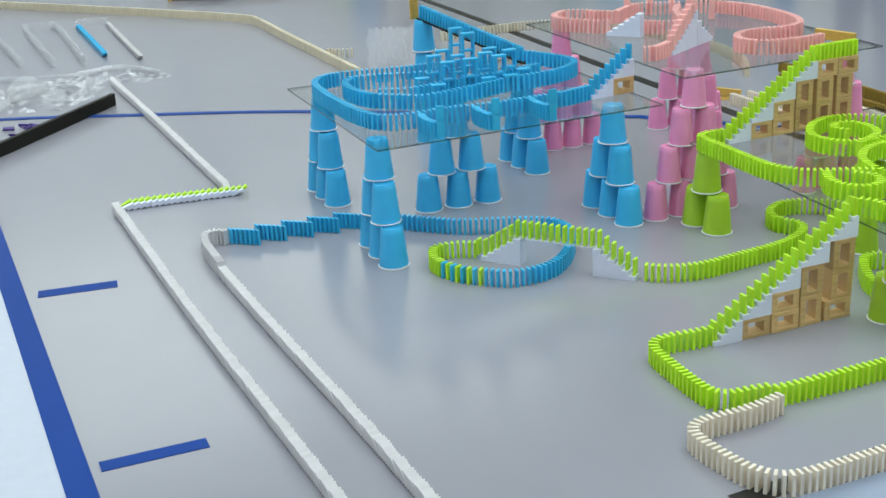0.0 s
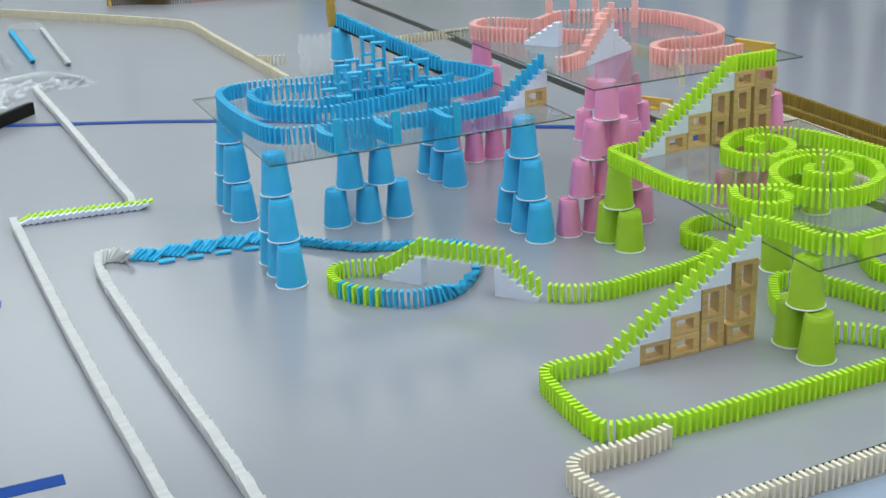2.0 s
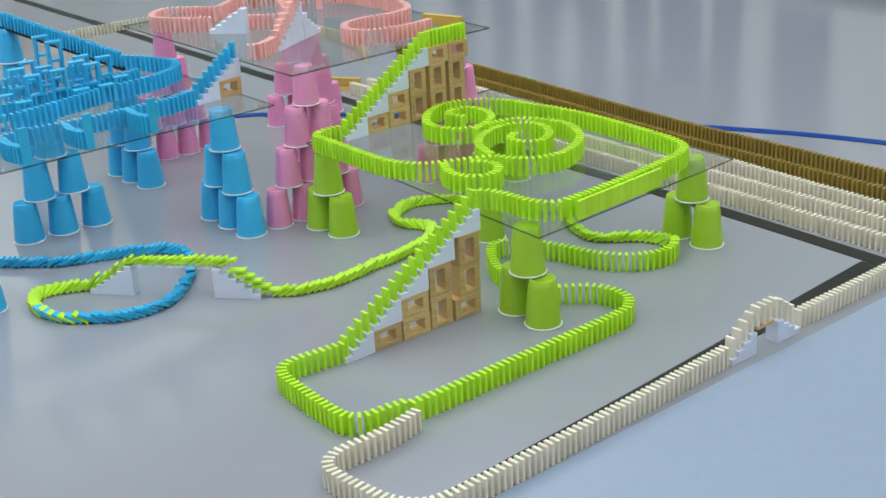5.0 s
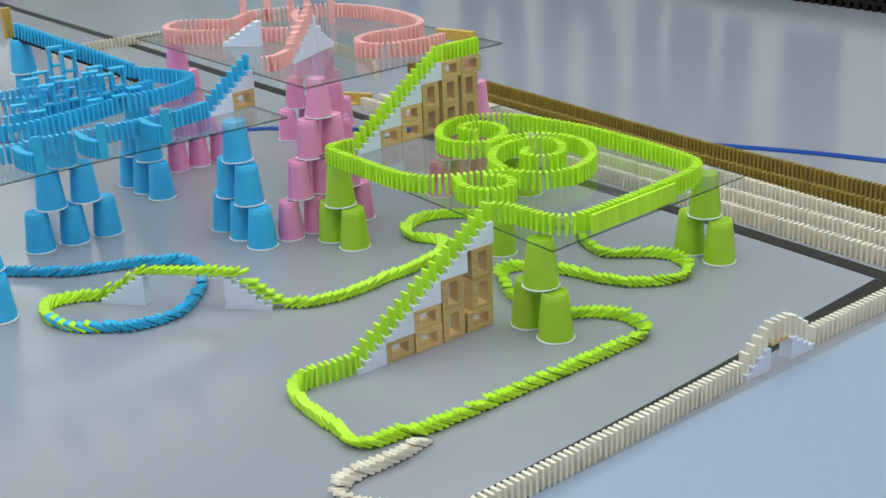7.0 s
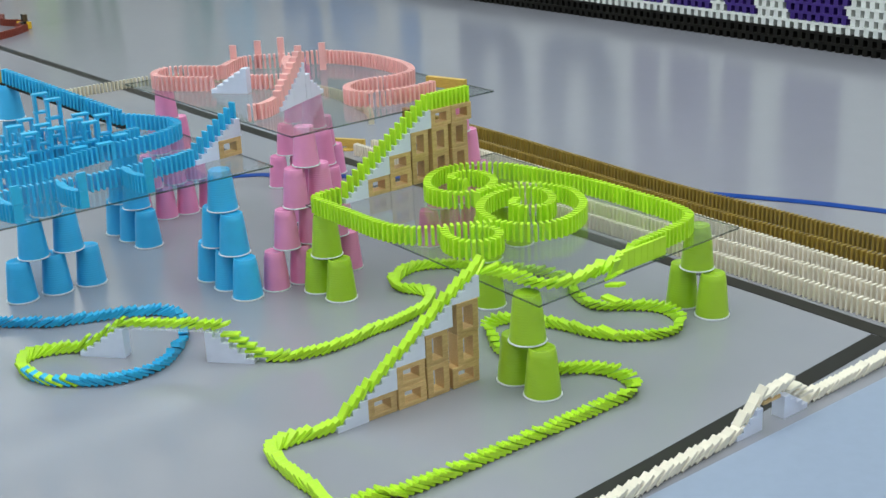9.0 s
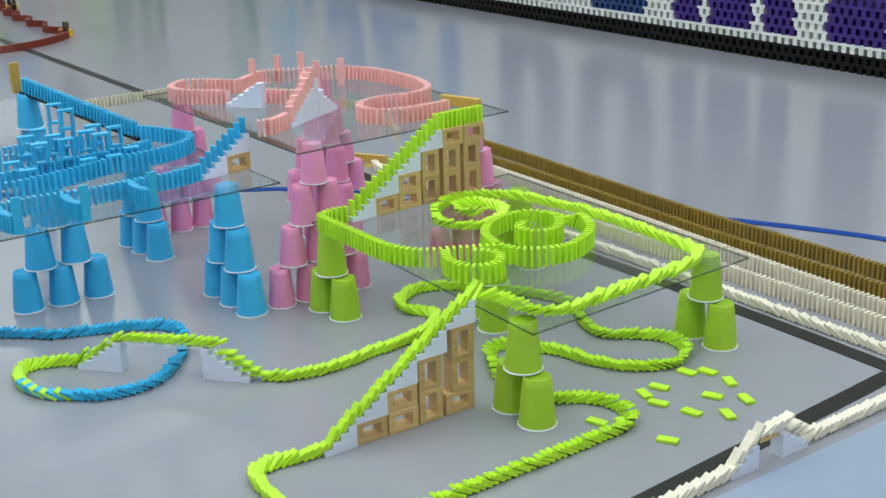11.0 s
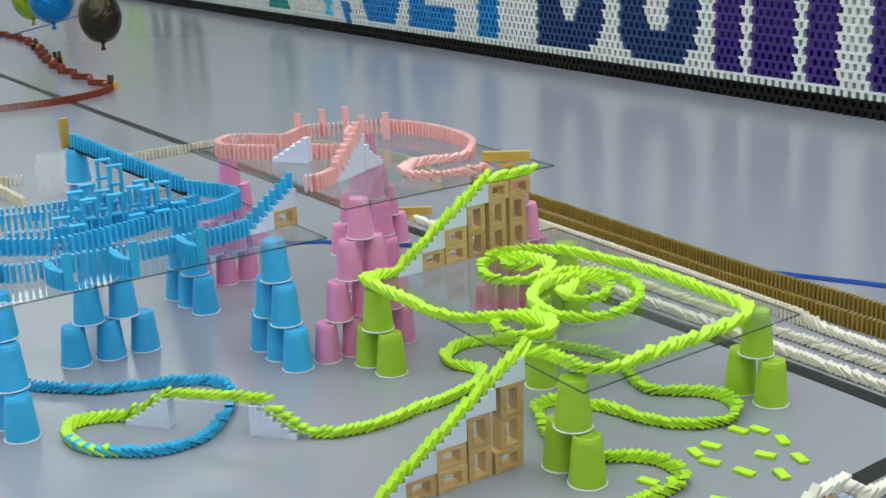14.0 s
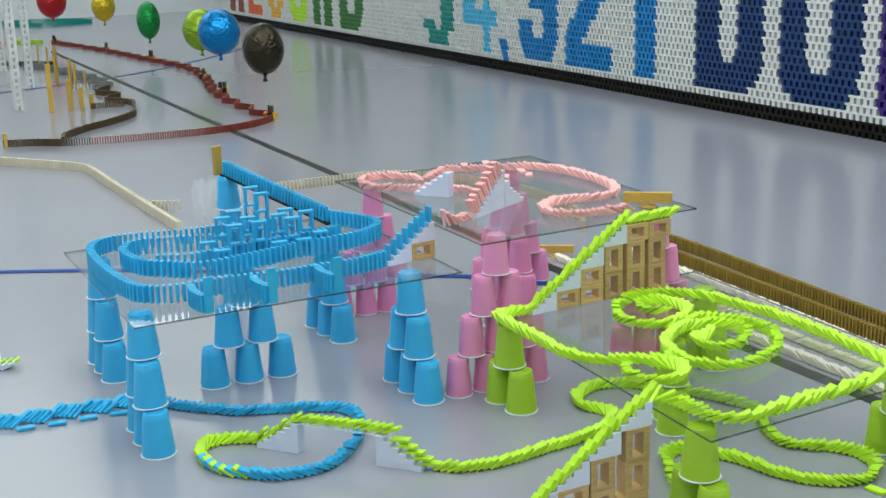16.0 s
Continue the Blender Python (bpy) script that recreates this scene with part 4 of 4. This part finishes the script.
row_stuff("lime_domino_row", [(1.37, 15.7), (1.75, 15.45)], LIME, "far row of green dominoes", 0.012)

# upright wooden sticks and white lattice towers far off
for k, (sx, sy, sh) in enumerate(((0.55, 8.17, 0.38), (0.70, 8.18, 0.24), (0.78, 8.13, 0.18), (0.86, 8.14, 0.12), (0.95, 10.1, 0.36), (1.0, 9.7, 0.27), (1.10, 10.0, 0.2), (1.17, 9.9, 0.14), (1.125, 12.1, 0.24), (1.22, 12.1, 0.2), (-0.045, 6.54, 0.09))):
    bm = bmesh.new()
    box(bm, -0.019, 0.019, -0.009, 0.009, 0, sh)
    bevel(bm, 0.0015)
    lone("wooden_stick", bm, OCHRE, "pale wooden stick standing upright on the floor", "wooden stick", "wooden sticks", at=pose(sx, sy, 0, 0, 0, 10 * k))


def lattice(x, y, h):
    tower = thing("lattice_tower", "slim white tower of stacked dominoes", "domino tower", "white towers", at=pose(x, y, 0, 0, 0, 20))
    for lev in range(int(h / 0.0555)):
        bm = bmesh.new()
        for sx in (-0.024, 0.024):
            box(bm, sx - 0.012, sx + 0.012, -0.012, 0.012, lev * 0.0555, lev * 0.0555 + 0.034)
        box(bm, -0.036, 0.036, -0.012, 0.012, lev * 0.0555 + 0.034, lev * 0.0555 + 0.0554)
        part("tier", bm, WALLWHITE, tower)


lattice(0.335, 8.42, 1.1)
lattice(0.69, 10.0, 1.1)
lattice(0.725, 11.92, 1.1)
bm = bmesh.new()
bmesh.ops.create_uvsphere(bm, u_segments=20, v_segments=12, radius=0.11)
lone("blue_foil_roll", bm, foil("royal_blue_foil", (0.01, 0.06, 0.35)), "shiny royal blue foil bundle on a lattice tower", "foil bundle", at=pose(0.335, 8.42, 1.06) @ Matrix.Diagonal((0.5, 0.5, 1.0, 1)), smooth=True)

# ---- balloons with their weights ----
WEIGHT_B = material("weight_black", (0.015, 0.014, 0.012), 0.4)
for (wx, wy), (bx, by, bz), slim, tall, r, colour, word in (
        ((1.86, 6.67), (1.850, 6.73, 0.515), 0.95, 1.16, 0.160, (0.045, 0.036, 0.02), "black"), ((2.03, 8.44), (2.030, 8.39, 0.535), 0.96, 1.0, 0.190, (0.01, 0.26, 0.62), "bright blue"),
        ((2.237, 9.64), (2.25, 9.70, 0.47), 1.1, 1.25, 0.155, (0.33, 0.52, 0.03), "lime green"), ((2.345, 12.06), (2.33, 12.0, 0.445), 0.79, 1.22, 0.165, (0.02, 0.30, 0.07), "green"),
        ((2.19, 13.6), (2.17, 13.5, 0.545), 0.88, 1.08, 0.160, (0.72, 0.50, 0.03), "yellow"), ((1.885, 15.4), (1.87, 15.2, 0.575), 0.86, 1.0, 0.225, (0.55, 0.03, 0.03), "red")):
    bal = thing("foil_balloon", f"round {word} foil balloon floating over the floor", "balloon", "balloons", at=pose(bx, by, bz, 0, 0, 20))
    bm = bmesh.new()
    rings = []
    for k in range(15):
        a = math.pi * (k / 14)
        rings.append((max(r * math.sin(a), 0.002) * (1 - 0.06 * max(0, -math.cos(a))), -r * 0.98 * math.cos(a) * (1.08 if a < 1.2 else 1)))
    loops = lathe(bm, rings, 40)
    for v in bm.verts:
        a = math.atan2(v.co.y, v.co.x)
        wr = 1 + 0.012 * math.sin(a * 20) * (abs(v.co.z) / r) ** 2
        v.co.x *= wr * slim
        v.co.y *= wr * slim
        v.co.z *= tall
    part("envelope", bm, foil(word.replace(" ", "_") + "_foil", colour), bal, smooth=True)
    bm = bmesh.new()
    lathe(bm, [(0.004, -r * tall), (0.017, -r * tall - 0.013), (0.010, -r * tall - 0.029), (0.02, -r * tall - 0.058), (0.018, -r * tall - 0.06), (0.004, -r * tall - 0.03)], 12)
    part("tail", bm, foil(word.replace(" ", "_") + "_tail_foil", colour), bal, smooth=True)
    bm = bmesh.new()
    lathe(bm, [(0.0006, -bz + 0.07), (0.0006, -r * 1.3)], 6)
    part("string", bm, CLEAR, bal)
    w = thing("balloon_weight", "small black and yellow domino cluster holding a balloon", "balloon weight", "balloon weights", at=pose(wx, wy, 0, 0, 0, 30 * r * 100))
    for k, (px, py, pz, mt) in enumerate(((0, 0, 0, WEIGHT_B), (0.045, 0.01, 0, YELLOW), (-0.045, 0.015, 0, YELLOW), (0.0, 0.04, 0.0, WEIGHT_B), (0.012, 0.0, 0.05, WEIGHT_B), (-0.02, 0.02, 0.05, DARKBROWN))):
        bm = bmesh.new()
        box(bm, px - 0.012, px + 0.012, py - 0.012, py + 0.012, pz, pz + 0.05)
        bevel(bm, 0.002)
        part("piece", bm, mt, w)

# ---- lettered domino wall ----
GLYPHS = {
    "D": "11110 11011 11011 11011 11011 11011 11011 11011 11110", "O": "01110 11011 11011 11011 11011 11011 11011 11011 01110",
    "M": "110000011 111000111 111101111 111111111 111111111 110111011 110111011 110111011 110111011", "I": "111 111 111 111 111 111 111 111 111",
    "1": "0011 0111 1111 0011 0011 0011 0011 0011 0011", "2": "01110 11011 00011 00011 00110 01100 11000 11000 11111",
    "3": "01110 11011 00011 00011 00110 00011 00011 11011 01110", "4": "00110 00110 01110 01110 11010 11010 11111 00010 00010",
    "5": "11111 11000 11000 11110 11011 00011 00011 11011 01110", "R": "11110 11011 11011 11011 11110 11110 11011 11011 11011",
    "C": "01110 11011 11000 11000 11000 11000 11000 11011 01110", "E": "11111 11000 11000 11000 11110 11000 11000 11000 11111", ",": "0 0 0 0 0 0 0 0 1"}
WALL_X, WALL_TURN, LET_LO, LET_HI, WALL_TOP = 4.62, 0.043, 0.15, 1.30, 1.55
TEXT = [("R", 18.0, 17.2, RED), ("E", 16.95, 16.2, ORANGE), ("C", 15.9, 15.15, YELLOW), ("O", 14.85, 14.1, LIME), ("R", 13.85, 13.1, GREEN), ("D", 12.80, 12.0, GREEN), ("5", 10.2, 9.42, TEAL), ("4", 9.2, 8.45, SKYBLUE),
        ("3", 8.0, 7.27, MIDBLUE), ("2", 7.15, 6.40, MIDBLUE), ("1", 6.28, 5.76, MIDBLUE), ("D", 5.25, 4.50, NAVY), ("O", 4.33, 3.56, NAVY), ("M", 3.40, 2.44, PURPLE), ("I", 2.22, 1.80, PURPLE)]
STROKE = 0.285


def rounded(u, v, u0, u1, v0, v1, left, right):
    """Whether a point lies in an upright box with rounded left and right corners."""
    if not (u0 <= u <= u1 and v0 <= v <= v1):
        return False
    for r, du in ((left, u - u0), (right, u1 - u)):
        dv = min(v - v0, v1 - v)
        if r and du < r and dv < r and (du - r) ** 2 + (dv - r) ** 2 > r * r:
            return False
    return True


def inked(ch, u, v, w, h):
    hole = rounded(u, v, STROKE - 0.02, w - STROKE + 0.02, 0.2, h - 0.2, 0.1, 0.1)
    if ch == "D":
        return rounded(u, v, 0, w, 0, h, 0, 0.26) and not hole
    if ch == "O":
        return rounded(u, v, 0, w, 0, h, 0.24, 0.24) and not hole
    if ch == "1":
        return u > w - 0.31 or (v > h * 0.62 and v < h - 0.3 + u and v > h - 0.6 + u)
    if ch == "2":
        if v < 0.2:
            return True
        if v < h * 0.55:
            return abs(u - (v - 0.1) / (h * 0.5) * (w - 0.15) * 0.9) < 0.17
        return rounded(u, v, 0, w, h * 0.3, h, 0.24, 0.24) and not (hole or (u < w - STROKE and v < h * 0.66))
    if ch == "3":
        mid = abs(v - h / 2) < 0.11 and u > 0.2
        return (rounded(u, v, 0, w, 0, h, 0.24, 0.24) and not hole and not (u < w - STROKE and h * 0.3 < v < h * 0.7)) or mid
    rows = GLYPHS[ch].split()
    r = rows[min(int((h - v) / h * len(rows)), len(rows) - 1)]
    return r[min(int(u / w * len(r)), len(r) - 1)] == "1"


def wall_colour(y, z):
    if z < 0.10 or z > WALL_TOP - 0.12:
        return BLACK
    if 8.22 < y < 8.42 and 0.10 < z < 0.32 and abs(y - 8.30 - (z - 0.2) * 0.4) < 0.075:
        return MIDBLUE
    if LET_LO < z < LET_HI:
        for ch, y0, y1, mt in TEXT:
            if y1 <= y <= y0:
                return mt if inked(ch, y0 - y, z - LET_LO, y0 - y1, LET_HI - LET_LO) else WALLWHITE
    return WALLWHITE


boxes = {}
PITCH, TIER = 0.057, 0.0505
for lev in range(int(WALL_TOP / TIER)):
    for i in range(int((19.2 - 0.6) / PITCH)):
        y = 0.6 + (i + 0.5 * (lev % 2)) * PITCH
        z = lev * TIER
        x = WALL_X + WALL_TURN * (y - 4.95)
        mt = wall_colour(y, z + 0.025)
        slim = rnd.uniform(-0.002, 0.002)
        boxes.setdefault(mt, []).append((x + slim, x + 0.048, y - 0.0150, y + 0.0150, z, z + 0.036))
        boxes.setdefault(mt, []).append((x - 0.003 + slim, x + 0.05, y - 0.0280, y + 0.0280, z + 0.036, z + TIER - 0.0002))
wall = thing("domino_wall", "long white lattice wall of dominoes with coloured lettering", "domino wall")
for mt, bs in boxes.items():
    verts, faces = [], []
    for x0, x1, y0, y1, z0, z1 in bs:
        k = len(verts)
        verts += [(x, y, z) for z in (z0, z1) for y in (y0, y1) for x in (x0, x1)]
        faces += [[k + i for i in f] for f in ((0, 2, 3, 1), (4, 5, 7, 6), (0, 1, 5, 4), (2, 6, 7, 3), (0, 4, 6, 2), (1, 3, 7, 5))]
    me = bpy.data.meshes.new("tiles")
    me.from_pydata(verts, [], faces)
    me.materials.append(mt)
    ob = new("tiles", me)
    ob.parent = wall
    tagged(ob, mt.name.replace("_", " ") + " dominoes", kind="stuff")
bm = bmesh.new()
box(bm, 0.085, 0.10, -4.35, 14.25, 0, 0.34)
part("backing", bm, NAVY, wall, "dark blue rear layer").matrix_basis = pose(WALL_X, 4.95, 0, 0, 0, -math.degrees(math.atan(WALL_TURN)))


# ---- what moves ----
SPILL = [(0.571, -0.245), (0.618, -0.285), (0.760, -0.205), (0.815, -0.200), (0.749, -0.262), (0.931, -0.180), (0.972, -0.210), (0.969, -0.285), (0.876, -0.315), (0.924, -0.376), (0.773, -0.345), (0.829, -0.405), (0.630, -0.410)]


def motions():
    for ob, q, head, rest, twist, end_twist, t, slip in MOVERS:
        rows = []
        if t - 0.03 > 0:
            rows += [(0.0, tipped(q, head, 0, twist)), (t - 0.03, tipped(q, head, 0, twist)), (t + 0.07, tipped(q, head, rest * 0.36, twist))]
        elif t + 0.07 > 0.02:
            rows += [(0.0, tipped(q, head, rest * 0.15, twist)), (t + 0.07, tipped(q, head, rest * 0.36, twist))]
        else:
            rows += [(0.0, tipped(q, head, rest * 0.6, twist))]
        rows += [(t + 0.17, tipped(q + slip, head, rest, end_twist)), (16.2, tipped(q + slip, head, rest, end_twist))]
        walk(ob, rows)
    for k, (ob, x, y, t) in enumerate(EDGE_WALL):
        up = Vector((x, y, ZG))
        head = radians(-87)
        tx, ty = SPILL[k]
        yaw = rnd.uniform(-38, 38)
        lie = Matrix.Translation((tx, ty, 0.0006)) @ pose(0, 0, 0, 0, 0, -87 + yaw) @ pose(0, 0, DT / 2, 0, 90, 0) @ pose(0, 0, -DH / 2)
        mid = tipped(Vector((x, y - 0.012, ZG)), head, 55)
        fly = Matrix.Translation((x * 0.6 + tx * 0.4, y - 0.055, 0.20)) @ pose(0, 0, 0, 0, 0, -87 + yaw * 0.5) @ pose(0, 0, 0, 0, 100, 0)
        walk(ob, [(0.0, tipped(up, head, 0)), (t, tipped(up, head, 0)), (t + 0.16, mid), (t + 0.26, fly), (t + 0.46, lie), (16.2, lie)])
    for ob, x, y, lev, turn, t in TALLS:
        z = ZP + lev * (DH + 0.0003)
        head = radians(turn)
        up = tipped(Vector((x, y, z)), head, 0)
        a = Matrix.Translation((x + 0.02 * lev * math.cos(head), y + 0.02 * lev * math.sin(head), z * 0.75 + ZP * 0.25)) @ pose(0, 0, 0, 0, 50, turn)
        b = (Matrix.Translation((x + (0.02 + 0.035 * lev) * math.cos(head + 0.5 * lev), y + (0.02 + 0.035 * lev) * math.sin(head + 0.5 * lev), ZP + 0.001 + 0.008 * lev))
             @ pose(0, 0, 0, 0, 0, turn + 20 * lev) @ pose(0, 0, DT / 2, 0, 86, 0) @ pose(0, 0, -DH / 2))
        walk(ob, [(0.0, up), (t, up), (t + 0.12, a), (t + 0.3, b), (16.2, b)])
    for ob, (x, y, z), before, after, t in SEESAWS:
        walk(ob, [(0.0, pose(x, y, z, 0, 0, before)), (t, pose(x, y, z, 0, 0, before)), (t + 0.15, pose(x, y, z, 0, 0, after)), (16.2, pose(x, y, z, 0, 0, after))])


motions()
